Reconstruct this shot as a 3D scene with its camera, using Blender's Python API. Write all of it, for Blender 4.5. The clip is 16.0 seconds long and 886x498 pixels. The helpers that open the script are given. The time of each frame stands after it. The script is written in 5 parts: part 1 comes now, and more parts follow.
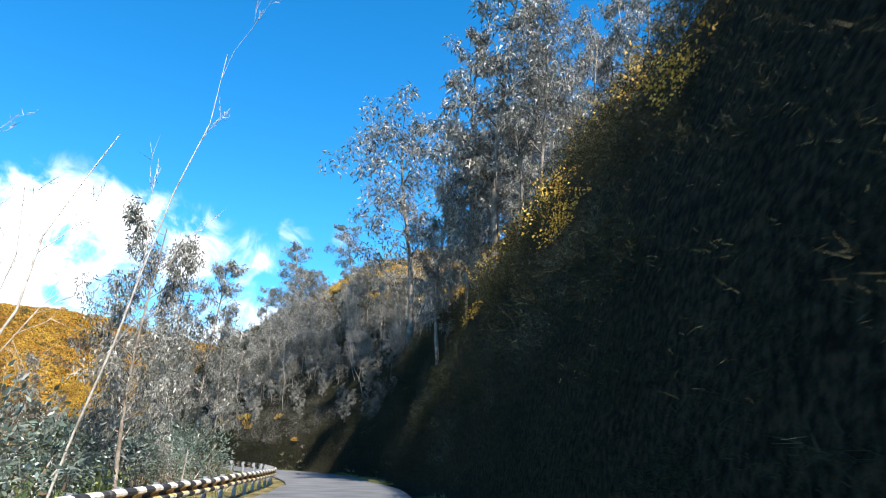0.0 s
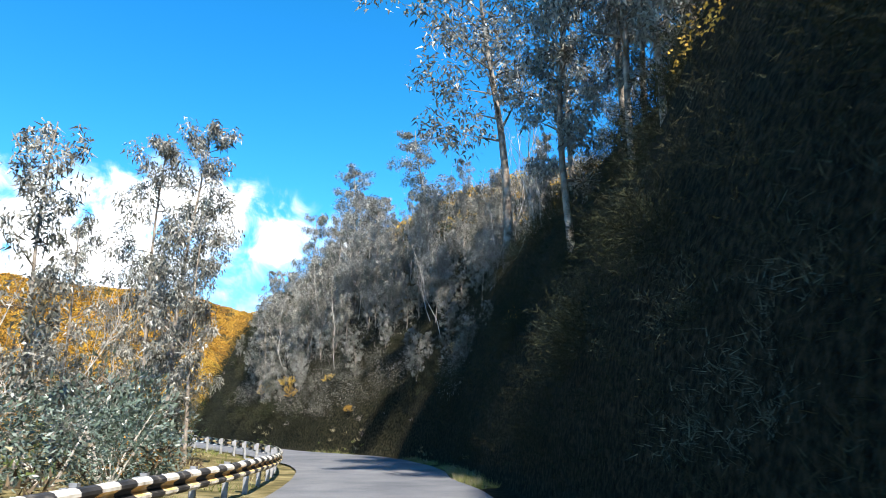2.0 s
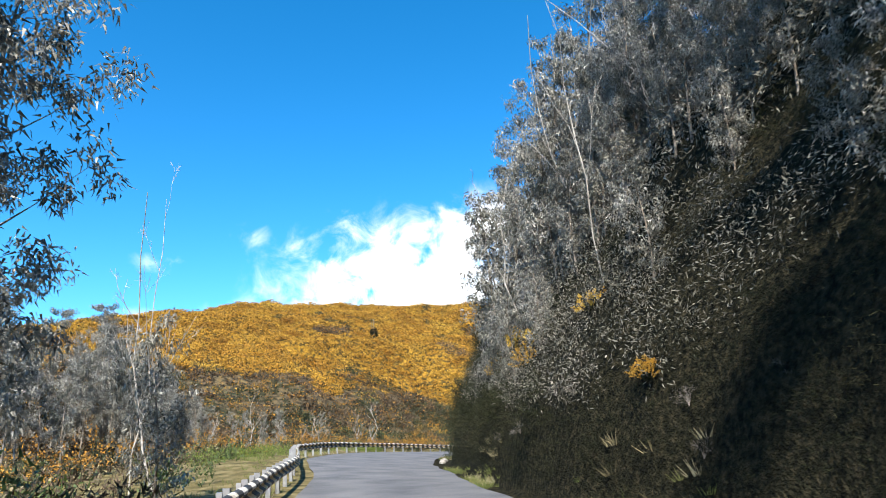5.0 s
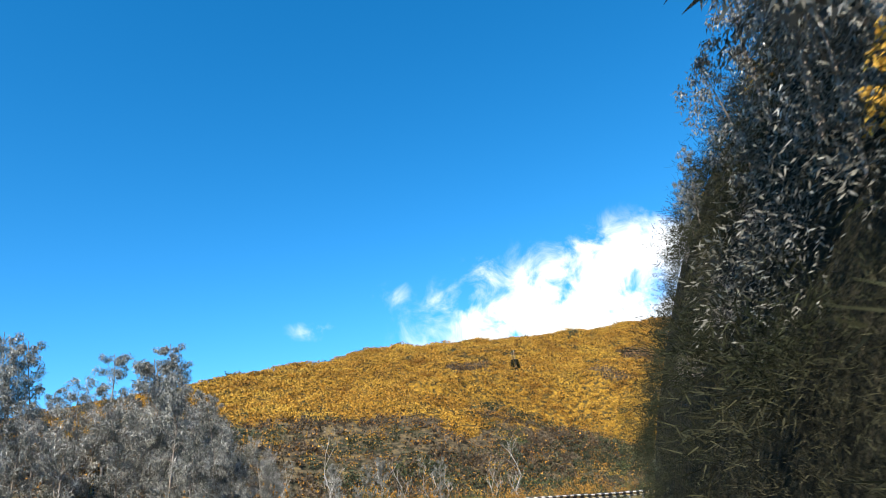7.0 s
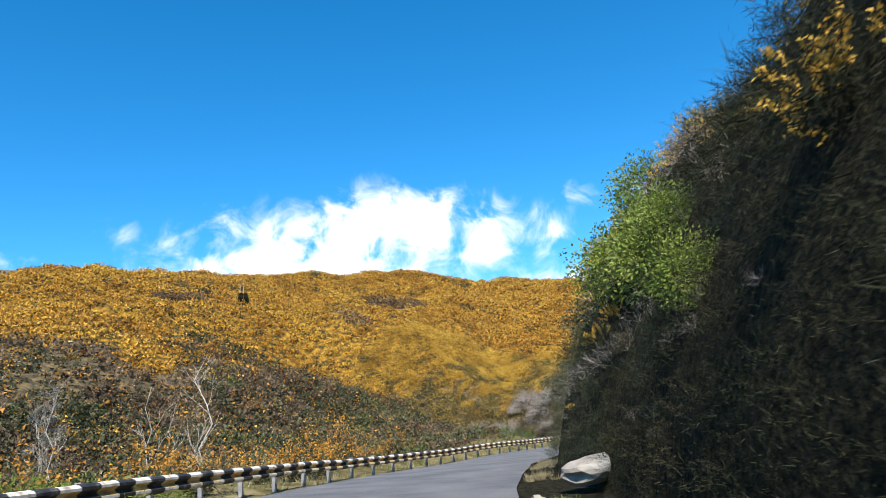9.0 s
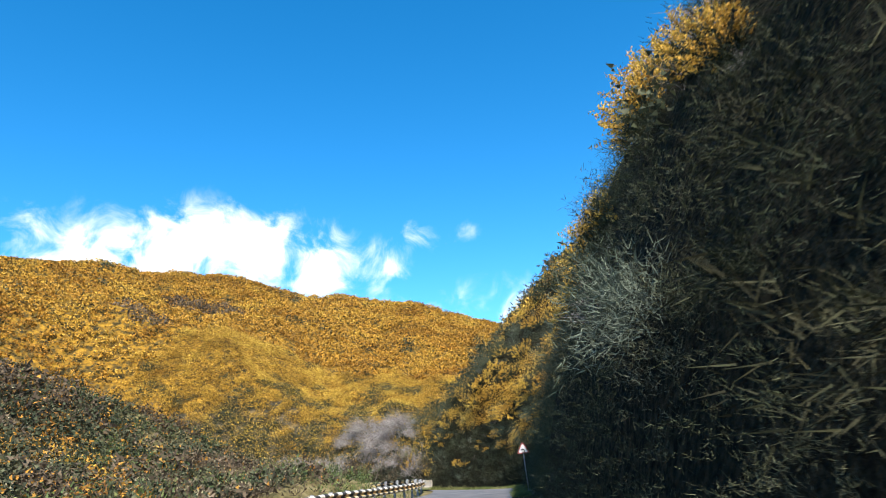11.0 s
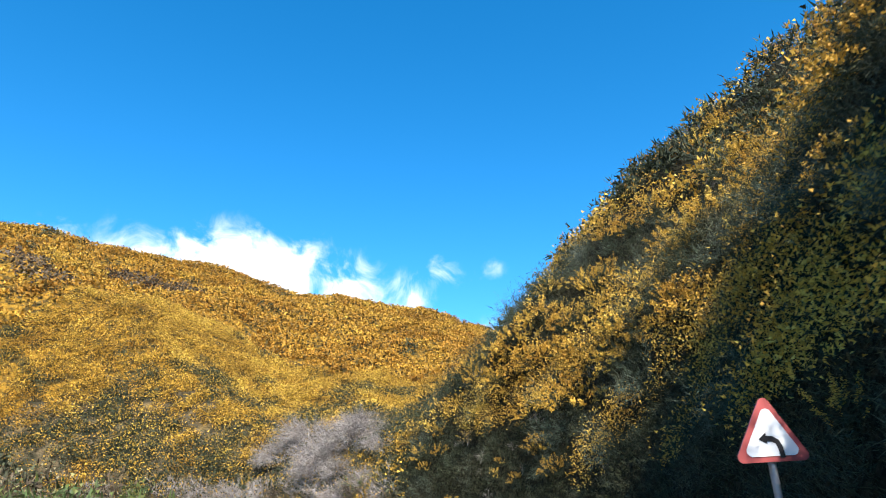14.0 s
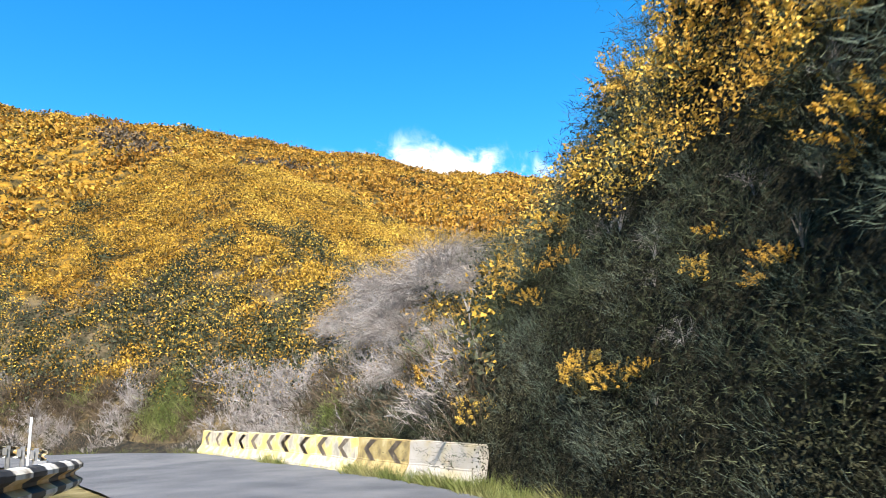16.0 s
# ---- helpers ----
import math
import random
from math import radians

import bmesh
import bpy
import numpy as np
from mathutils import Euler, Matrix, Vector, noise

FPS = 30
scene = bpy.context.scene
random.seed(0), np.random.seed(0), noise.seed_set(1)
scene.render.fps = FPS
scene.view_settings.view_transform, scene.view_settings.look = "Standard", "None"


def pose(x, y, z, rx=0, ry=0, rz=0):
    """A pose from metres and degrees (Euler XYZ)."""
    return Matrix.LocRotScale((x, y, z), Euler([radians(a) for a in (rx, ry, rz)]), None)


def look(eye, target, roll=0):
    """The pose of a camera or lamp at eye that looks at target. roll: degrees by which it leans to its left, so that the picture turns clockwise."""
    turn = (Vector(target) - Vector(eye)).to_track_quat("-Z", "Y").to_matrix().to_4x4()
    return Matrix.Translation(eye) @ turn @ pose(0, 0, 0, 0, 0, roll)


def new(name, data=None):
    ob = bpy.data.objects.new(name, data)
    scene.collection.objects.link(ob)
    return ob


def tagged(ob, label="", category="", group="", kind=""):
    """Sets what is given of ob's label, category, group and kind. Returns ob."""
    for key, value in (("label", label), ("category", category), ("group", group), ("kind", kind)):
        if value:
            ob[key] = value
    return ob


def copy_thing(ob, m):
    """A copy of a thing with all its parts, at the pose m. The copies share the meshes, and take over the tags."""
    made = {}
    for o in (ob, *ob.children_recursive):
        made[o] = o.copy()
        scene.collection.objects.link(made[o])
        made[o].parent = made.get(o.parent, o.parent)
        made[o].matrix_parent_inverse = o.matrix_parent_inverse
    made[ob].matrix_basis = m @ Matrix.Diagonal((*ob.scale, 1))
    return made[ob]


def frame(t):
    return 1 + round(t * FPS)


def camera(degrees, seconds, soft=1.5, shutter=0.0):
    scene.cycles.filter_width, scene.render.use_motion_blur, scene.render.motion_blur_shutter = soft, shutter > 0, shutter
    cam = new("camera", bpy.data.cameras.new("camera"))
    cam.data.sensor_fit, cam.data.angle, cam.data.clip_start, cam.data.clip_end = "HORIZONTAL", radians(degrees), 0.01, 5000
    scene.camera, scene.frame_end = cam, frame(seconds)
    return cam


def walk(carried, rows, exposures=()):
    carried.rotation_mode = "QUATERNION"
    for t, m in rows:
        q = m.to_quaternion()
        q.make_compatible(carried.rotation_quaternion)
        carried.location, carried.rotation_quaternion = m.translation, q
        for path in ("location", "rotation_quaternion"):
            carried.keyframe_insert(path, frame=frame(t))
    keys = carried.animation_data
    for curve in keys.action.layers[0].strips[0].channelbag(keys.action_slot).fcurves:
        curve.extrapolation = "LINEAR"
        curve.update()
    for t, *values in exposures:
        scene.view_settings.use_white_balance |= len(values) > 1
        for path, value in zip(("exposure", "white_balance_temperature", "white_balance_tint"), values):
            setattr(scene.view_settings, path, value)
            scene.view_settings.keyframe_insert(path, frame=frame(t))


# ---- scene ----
cam = camera(65.3, 16.0, 0.7, 0.10)
# seconds, place in metres, then yaw, pitch and roll in degrees
ROWS = [
    (0.0, 0.0, 0.0, 1.35, 0.0, 16.2, -1.5),
    (0.5, -0.19, 4.4, 1.35, 3.75, 12.46, -1.14),
    (1.0, -0.52, 8.96, 1.28, 5.4, 13.43, -0.41),
    (1.5, -0.97, 13.46, 1.25, 6.54, 13.77, 0.3),
    (2.0, -1.43, 17.94, 1.19, 7.58, 14.0, -0.22),
    (2.5, -1.99, 22.49, 1.17, 7.96, 15.2, 0.05),
    (3.0, -2.6, 26.79, 1.1, 8.76, 15.22, -0.73),
    (3.5, -3.33, 31.05, 1.05, 13.22, 13.88, -0.05),
    (4.0, -4.29, 35.15, 0.99, 19.11, 16.62, -1.05),
    (4.5, -5.56, 39.1, 0.96, 28.16, 15.92, 4.23),
    (5.0, -7.33, 42.81, 0.92, 35.56, 15.29, 3.15),
    (7.5, -23.01, 63.01, 1.09, 49.5, 20.62, 7.42),
    (8.0, -26.73, 67.16, 1.09, 45.59, 22.21, 10.81),
    (8.5, -30.02, 71.37, 1.12, 30.5, 14.5, 6.74),
    (9.0, -33.06, 75.52, 1.15, 26.57, 14.37, 6.15),
    (9.5, -35.84, 80.13, 1.12, 21.51, 12.96, 5.54),
    (10.0, -38.1, 84.79, 1.12, 17.26, 14.47, 5.08),
    (12.5, -44.26, 108.4, 0.66, 8.01, 17.52, 1.83),
    (13.0, -44.83, 113.02, 0.6, 8.0, 18.96, 0.98),
    (13.5, -45.35, 117.3, 0.47, 10.46, 19.1, 0.47),
    (14.0, -45.89, 121.42, 0.33, 13.06, 19.33, 0.53),
    (14.5, -46.3, 125.58, 0.18, 13.52, 16.96, 0.43),
    (15.0, -46.76, 129.68, 0.03, 15.36, 15.63, 0.19),
    (15.5, -47.41, 133.75, -0.05, 21.49, 11.31, -0.21),
    (16.0, -48.55, 137.54, -0.33, 28.85, 11.68, 1.68),
]
walk(cam, [(t, pose(x, y, z, 90 + pitch, roll, yaw)) for t, x, y, z, yaw, pitch, roll in ROWS],
     exposures=[(0.0, 1.30), (2.0, 1.45), (3.5, 1.5), (5.0, 1.2), (7.5, 0.98), (9.0, 0.95), (10.0, 1.02), (12.5, 1.18), (15.0, 1.28), (16.0, 1.42)])
# ---------------------------------------------------------------- light
SUN_AZ, SUN_EL = -60.0, 46.0          # degrees: from +x towards +y, and above the horizon
world = bpy.data.worlds.new("sky")
scene.world = world
world.use_nodes = True
wn = world.node_tree
sky = wn.nodes.new("ShaderNodeTexSky")
sky.sky_type, sky.sun_disc = "NISHITA", False
sky.sun_elevation, sky.sun_rotation = radians(SUN_EL), radians(90 - SUN_AZ)
sky.altitude, sky.air_density, sky.dust_density, sky.ozone_density = 1400, 1.0, 0.2, 5.0
tint = wn.nodes.new("ShaderNodeHueSaturation")
tint.inputs["Saturation"].default_value = 1.3
tint.inputs["Hue"].default_value = 0.492
wn.links.new(sky.outputs[0], tint.inputs["Color"])
wn.links.new(tint.outputs[0], wn.nodes["Background"].inputs[0])
wn.nodes["Background"].inputs[1].default_value = 0.13
sun_data = bpy.data.lights.new("sun", "SUN")
sun_data.energy, sun_data.angle, sun_data.color = 4.6, radians(0.55), (1.0, 0.95, 0.87)
sun = new("sun", sun_data)
sun_way = Vector((math.cos(radians(SUN_EL)) * math.cos(radians(SUN_AZ)), math.cos(radians(SUN_EL)) * math.sin(radians(SUN_AZ)), math.sin(radians(SUN_EL))))
sun.matrix_world = look(sun_way * 300, (0, 0, 0))


# ---------------------------------------------------------------- materials
def material(name, colours, rough=0.8, scale=3.0, detail=6.0, bump=0.0, bump_scale=40.0, island=0.0, translucent=0.0, metallic=0.0, stops=None, spec=0.3, deep=0.02):
    """A noise-mixed surface; island: how much each loose piece varies in brightness; translucent: the share of light let through."""
    m = bpy.data.materials.new(name)
    m.use_nodes = True
    t = m.node_tree
    b = t.nodes["Principled BSDF"]
    b.inputs["Roughness"].default_value, b.inputs["Metallic"].default_value = rough, metallic
    b.inputs["Specular IOR Level"].default_value = spec
    geo = t.nodes.new("ShaderNodeNewGeometry")
    tex = t.nodes.new("ShaderNodeTexNoise")
    tex.inputs["Scale"].default_value, tex.inputs["Detail"].default_value = scale, detail
    t.links.new(geo.outputs["Position"], tex.inputs["Vector"])
    ramp = t.nodes.new("ShaderNodeValToRGB")
    el = ramp.color_ramp.elements
    stops = stops or [0.3 + 0.4 * i / max(1, len(colours) - 1) for i in range(len(colours))]
    while len(el) < len(colours):
        el.new(0.5)
    for e, c, p in zip(el, colours, stops):
        e.position, e.color = p, (*c, 1)
    t.links.new(tex.outputs[0], ramp.inputs[0])
    out = ramp.outputs[0]
    if island:
        hsv = t.nodes.new("ShaderNodeHueSaturation")
        mr = t.nodes.new("ShaderNodeMapRange")
        mr.inputs[3].default_value, mr.inputs[4].default_value = 1 - island, 1 + island
        t.links.new(geo.outputs["Random Per Island"], mr.inputs[0])
        t.links.new(mr.outputs[0], hsv.inputs["Value"])
        t.links.new(out, hsv.inputs["Color"])
        out = hsv.outputs[0]
    t.links.new(out, b.inputs["Base Color"])
    if bump:
        t2 = t.nodes.new("ShaderNodeTexNoise")
        t2.inputs["Scale"].default_value, t2.inputs["Detail"].default_value = bump_scale, 5
        t.links.new(geo.outputs["Position"], t2.inputs["Vector"])
        bp = t.nodes.new("ShaderNodeBump")
        bp.inputs["Strength"].default_value, bp.inputs["Distance"].default_value = bump, deep
        t.links.new(t2.outputs[0], bp.inputs["Height"])
        t.links.new(bp.outputs[0], b.inputs["Normal"])
    if translucent:
        tr = t.nodes.new("ShaderNodeBsdfTranslucent")
        t.links.new(out, tr.inputs["Color"])
        mix = t.nodes.new("ShaderNodeMixShader")
        mix.inputs[0].default_value = translucent
        t.links.new(b.outputs[0], mix.inputs[1])
        t.links.new(tr.outputs[0], mix.inputs[2])
        t.links.new(mix.outputs[0], t.nodes["Material Output"].inputs[0])
    return m


ASPHALT = material("asphalt", [(0.085, 0.088, 0.095), (0.13, 0.13, 0.135), (0.17, 0.17, 0.17)], 0.85, 0.7, 10, 0.5, 180)
# bank earth, both tones darkened to near black to carry the bank's shade
SOIL = material("soil", [(0.008, 0.007, 0.005), (0.02, 0.017, 0.010), (0.06, 0.045, 0.024)], 0.95, 3.5, 12, 1.0, 14)
BANK_LITTER_SHADE = material("bank_litter_shade_toned", [(0.009, 0.009, 0.006), (0.022, 0.021, 0.012), (0.050, 0.042, 0.024)], 0.95, 9, 12, 1.0, 22, stops=[0.36, 0.5, 0.68], spec=0.05, deep=0.12)
HILL_GOLD = material("hill_gorse_litter", [(0.03, 0.026, 0.012), (0.11, 0.07, 0.018), (0.26, 0.138, 0.018), (0.36, 0.20, 0.024)], 0.95, 1.3, 12, 1.0, 2.2, stops=[0.33, 0.44, 0.55, 0.68], spec=0.1, deep=0.5)
HILL_BROWN = material("hill_heath_litter", [(0.022, 0.022, 0.012), (0.06, 0.05, 0.028), (0.12, 0.09, 0.05), (0.19, 0.13, 0.05)], 0.95, 1.0, 12, 1.0, 2.2, stops=[0.33, 0.44, 0.55, 0.68], spec=0.1, deep=0.5)
TURF = material("rough_turf", [(0.06, 0.055, 0.022), (0.15, 0.12, 0.05), (0.27, 0.22, 0.11)], 0.95, 1.4, 12, 1.0, 12, spec=0.1, deep=0.08)
PAINT = material("worn_paint", [(0.30, 0.30, 0.29), (0.62, 0.61, 0.58)], 0.7, 9, 8)
BARK_PALE = material("pale_bark", [(0.22, 0.19, 0.16), (0.40, 0.36, 0.31), (0.56, 0.52, 0.47)], 0.85, 5, 8, 0.4, 30)
BARK = material("bark", [(0.10, 0.075, 0.055), (0.22, 0.18, 0.14), (0.36, 0.31, 0.26)], 0.9, 4, 8, 0.5, 25)
TWIG = material("dead_twig", [(0.17, 0.14, 0.12), (0.30, 0.26, 0.23), (0.40, 0.36, 0.33)], 0.9, 3, 4)
EUCA = material("eucalyptus_leaf", [(0.09, 0.092, 0.068), (0.20, 0.19, 0.155), (0.38, 0.36, 0.31)], 0.4, 0.8, 6, island=0.75, translucent=0.22, spec=0.6)
EUCA_BLUE = material("young_eucalyptus_leaf", [(0.04, 0.062, 0.042), (0.085, 0.115, 0.085), (0.20, 0.23, 0.19)], 0.38, 0.8, 6, island=0.7, translucent=0.2, spec=0.65)
UNDER_LEAF = material("undergrowth_leaf", [(0.08, 0.08, 0.058), (0.16, 0.15, 0.12), (0.28, 0.26, 0.22)], 0.7, 0.8, 6, island=0.6, translucent=0.2, spec=0.12)
LEAF = material("shrub_leaf", [(0.035, 0.06, 0.02), (0.07, 0.10, 0.03), (0.13, 0.16, 0.05)], 0.55, 0.6, 4, island=0.5, translucent=0.25)
LEAF_BRIGHT = material("bright_leaf", [(0.08, 0.12, 0.02), (0.16, 0.21, 0.035), (0.25, 0.29, 0.06)], 0.55, 0.6, 4, island=0.4, translucent=0.3)
# gorse darkened below its natural green to put the near bank's shade into it
SPINE_SHADE_TONED = material("gorse_spine_shade_toned", [(0.012, 0.016, 0.008), (0.027, 0.029, 0.013), (0.055, 0.049, 0.026)], 0.75, 0.5, 4, island=0.6, translucent=0.15, spec=0.12)
SPINE_GREY = material("broom_stem", [(0.028, 0.036, 0.022), (0.055, 0.065, 0.042), (0.10, 0.108, 0.075)], 0.75, 0.5, 4, island=0.5, translucent=0.15, spec=0.12)
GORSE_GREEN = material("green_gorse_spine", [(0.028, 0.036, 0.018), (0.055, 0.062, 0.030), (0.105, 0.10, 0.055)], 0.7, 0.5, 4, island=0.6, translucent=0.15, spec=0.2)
BROOM = material("broom_shoot", [(0.05, 0.066, 0.042), (0.09, 0.11, 0.075), (0.14, 0.16, 0.12)], 0.75, 0.5, 4, island=0.4, translucent=0.15, spec=0.15)
BLOOM = material("gorse_bloom", [(0.40, 0.21, 0.028), (0.62, 0.37, 0.055), (0.78, 0.54, 0.10)], 0.7, 0.5, 7, island=0.35, translucent=0.25)
BLOOM_FAR = material("distant_gorse_bloom", [(0.28, 0.125, 0.014), (0.46, 0.24, 0.03), (0.58, 0.355, 0.05)], 0.75, 0.16, 8, island=0.4, translucent=0.2)
BLOOM_MID = material("golden_gorse_bloom", [(0.33, 0.17, 0.02), (0.53, 0.315, 0.04), (0.67, 0.45, 0.07)], 0.75, 0.3, 6, island=0.4, translucent=0.2)
BLOOM_OLD = material("faded_gorse_bloom", [(0.22, 0.10, 0.022), (0.40, 0.19, 0.028), (0.52, 0.29, 0.05)], 0.75, 0.3, 5, island=0.4, translucent=0.2)
HEATH_GOLD = material("gorse_under_bloom", [(0.05, 0.045, 0.018), (0.13, 0.085, 0.022), (0.26, 0.15, 0.03)], 0.85, 0.3, 5, island=0.5, translucent=0.15)
HEATH = material("brown_heath", [(0.045, 0.032, 0.020), (0.10, 0.072, 0.043), (0.19, 0.14, 0.09)], 0.85, 0.3, 5, island=0.5, translucent=0.15)
GRASS = material("verge_grass", [(0.08, 0.11, 0.025), (0.16, 0.18, 0.05), (0.27, 0.25, 0.10)], 0.7, 0.8, 5, island=0.4, translucent=0.25)
STRAW = material("dry_grass", [(0.20, 0.16, 0.085), (0.32, 0.27, 0.15), (0.42, 0.37, 0.24)], 0.8, 0.8, 5, island=0.35, translucent=0.25)
STEEL = material("galvanised_steel", [(0.30, 0.30, 0.31), (0.42, 0.42, 0.43)], 0.5, 8, 6, metallic=0.6)
YELLOW = material("worn_yellow_paint", [(0.40, 0.35, 0.27), (0.54, 0.47, 0.34), (0.62, 0.49, 0.20), (0.66, 0.49, 0.15)], 0.85, 2.6, 11, 0.4, 40, stops=[0.36, 0.46, 0.53, 0.66])
OCHRE = material("stained_ochre_paint", [(0.20, 0.15, 0.07), (0.38, 0.28, 0.11), (0.50, 0.40, 0.20)], 0.85, 4, 9, 0.4, 50)
CONCRETE_PALE = material("flaking_concrete", [(0.44, 0.36, 0.20), (0.42, 0.37, 0.30), (0.48, 0.43, 0.37)], 0.9, 2.2, 9, 0.25, 50)
BLACK = material("worn_black_paint", [(0.13, 0.10, 0.075), (0.21, 0.165, 0.12), (0.44, 0.36, 0.22)], 0.8, 5, 9, stops=[0.3, 0.55, 0.72])
SIGN_WHITE = material("sign_white", [(0.66, 0.67, 0.68), (0.76, 0.76, 0.77)], 0.75, 3, 3, spec=0.15)
SIGN_RED = material("sign_red", [(0.30, 0.065, 0.06), (0.40, 0.09, 0.085)], 0.4, 3, 3)
SIGN_BLACK = material("sign_black", [(0.012, 0.012, 0.014), (0.02, 0.02, 0.022)], 0.4, 3, 3)
ROCK = material("pale_rock", [(0.16, 0.14, 0.12), (0.30, 0.27, 0.23), (0.42, 0.39, 0.34)], 0.9, 2.5, 10, 0.8, 14)
RAIL_OCHRE = material("rail_ochre_paint", [(0.42, 0.25, 0.08), (0.62, 0.42, 0.16), (0.74, 0.62, 0.40)], 0.6, 3, 8)
RAIL_WHITE = material("rail_white_paint", [(0.30, 0.24, 0.17), (0.60, 0.54, 0.44), (0.74, 0.70, 0.62)], 0.6, 5, 11, stops=[0.32, 0.42, 0.55])
RAIL_BLACK = material("rail_black_paint", [(0.018, 0.017, 0.016), (0.04, 0.037, 0.034), (0.16, 0.14, 0.12)], 0.6, 6, 11, stops=[0.35, 0.58, 0.7])

# ---------------------------------------------------------------- the plan: the driven line, its road height and its cross slope
LINE = np.array([
    (1.5, -70, -0.2, 0), (0.8, -30, 0.02, 0), (0.0, 0.0, 0.05, 0), (-0.5, 9, -0.02, 0), (-1.43, 18, -0.11, 0), (-2.6, 26.8, -0.2, 0),
    (-4.29, 35.1, -0.31, 0.0), (-7.33, 42.8, -0.38, 0.0), (-14.6, 53.0, -0.33, 0.02), (-23.0, 63.0, -0.21, 0.06), (-30.0, 71.4, -0.18, 0.10),
    (-35.8, 80.1, -0.18, 0.10), (-39.7, 89.0, -0.22, 0.06), (-42.6, 98.5, -0.38, 0.02), (-44.26, 108.4, -0.64, 0), (-45.35, 117.3, -0.83, 0), (-46.3, 125.6, -1.12, 0),
    (-47.4, 133.7, -1.35, 0), (-49.3, 139.5, -1.6, 0.07), (-53.5, 144.8, -1.8, 0.06), (-60.0, 149.2, -2.0, 0), (-68.5, 152.9, -2.15, 0), (-76, 152.6, -2.3, 0), (-84, 149.0, -2.5, 0)])


def glide(p, step=0.5):
    """Points every step metres along a smooth line through the rows p (x, y first)."""
    q = np.vstack([2 * p[0] - p[1], p, 2 * p[-1] - p[-2]])
    out = []
    for i in range(1, len(q) - 2):
        n = max(2, int(np.hypot(*(q[i + 1] - q[i])[:2]) / step))
        for f in np.arange(n) / n:
            a, b, c, d = q[i - 1], q[i], q[i + 1], q[i + 2]
            out.append(0.5 * (2 * b + (c - a) * f + (2 * a - 5 * b + 4 * c - d) * f * f + (3 * b - a - 3 * c + d) * f ** 3))
    return np.array(out + [p[-1]])


WAY = glide(LINE)
TAN = np.gradient(WAY[:, :2], axis=0)
TAN /= np.linalg.norm(TAN, axis=1)[:, None]
RUN = np.concatenate([[0], np.cumsum(np.linalg.norm(np.diff(WAY[:, :2], axis=0), axis=1))])
RUN -= RUN[np.argmin(np.hypot(WAY[:, 0], WAY[:, 1]))]
RIGHT_EDGE = np.interp(RUN, [38, 44, 47, 51, 54, 57, 61, 138, 152, 160, 174, 182], [1.25, 2.3, 2.9, 3.3, 2.6, 1.6, 1.25, 1.25, 1.7, 2.2, 2.2, 1.8])
RAIL = np.interp(RUN, [14, 28, 40, 46, 53, 59, 67, 80, 125, 140, 150, 165], [4.25, 3.95, 3.5, 2.9, 2.9, 3.5, 3.8, 5.35, 5.0, 4.2, 3.3, 3.4])        # distance of the guardrail to the left
LEFT_EDGE = RAIL - 0.45
FOOT = np.interp(RUN, [-20, 40, 55, 70, 80, 90, 96, 100, 106, 122, 134, 148, 158], [0.85, 0.85, 0.6, 0.6, 0.9, 1.3, 1.9, 1.7, 0.95, 0.6, 1.2, 1.2, 0.55])       # width of the verge under the bank
STEEP = np.interp(RUN, [-20, 0, 25, 38, 45, 52, 58, 66, 74, 80, 88, 95, 104, 112, 120, 130, 140, 148, 154, 158, 162, 166, 172],
                  [1.4, 1.4, 1.4, 1.25, 1.2, 1.2, 1.05, 1.0, 1.15, 1.3, 1.15, 0.92, 0.8, 0.99, 1.35, 1.22, 1.14, 1.11, 1.12, 1.4, 1.16, 0.87, 0.86])
UPPER = np.interp(RUN, [30, 40, 64, 74, 88, 95, 104, 112, 120, 130, 140, 148, 154, 158, 162, 166, 172], [0.95, 0.80, 0.88, 1.0, 0.97, 0.74, 0.74, 0.7, 0.68, 0.78, 0.9, 1.01, 1.13, 1.0, 0.91, 0.86, 0.83])
REACH = np.interp(RUN, [90, 95, 120, 130, 140, 148, 154, 162, 172], [9.0, 7.1, 7.3, 8.4, 9.5, 10.5, 11.4, 13.8, 13.6])        # how far in the steep foot passes into the upper slope


def locate(x, y):
    """The station on the line nearest to each place, and the distance to its right."""
    x, y = np.asarray(x, float).ravel(), np.asarray(y, float).ravel()
    index = np.empty(len(x), int)
    for i in range(0, len(x), 20000):
        index[i:i + 20000] = np.argmin((x[i:i + 20000, None] - WAY[None, :, 0]) ** 2 + (y[i:i + 20000, None] - WAY[None, :, 1]) ** 2, axis=1)
    dx, dy = x - WAY[index, 0], y - WAY[index, 1]
    side = dx * TAN[index, 1] - dy * TAN[index, 0]
    end = (index == 0) | (index == len(WAY) - 1)
    d = np.where((np.abs(side) < 12) & ~end, side, np.sign(side) * np.hypot(dx, dy))
    return index, d


def grain(x, y, size, seed=0):
    """Smooth value noise from -1 to 1."""
    x, y = np.asarray(x, float) / size, np.asarray(y, float) / size
    i, j = np.floor(x).astype(np.int64), np.floor(y).astype(np.int64)
    f, g = x - i, y - j
    f, g = f * f * (3 - 2 * f), g * g * (3 - 2 * g)

    def h(a, b):
        v = np.sin(a * 127.1 + b * 311.7 + seed * 74.7) * 43758.5453
        return (v - np.floor(v)) * 2 - 1
    return (h(i, j) * (1 - f) + h(i + 1, j) * f) * (1 - g) + (h(i, j + 1) * (1 - f) + h(i + 1, j + 1) * f) * g


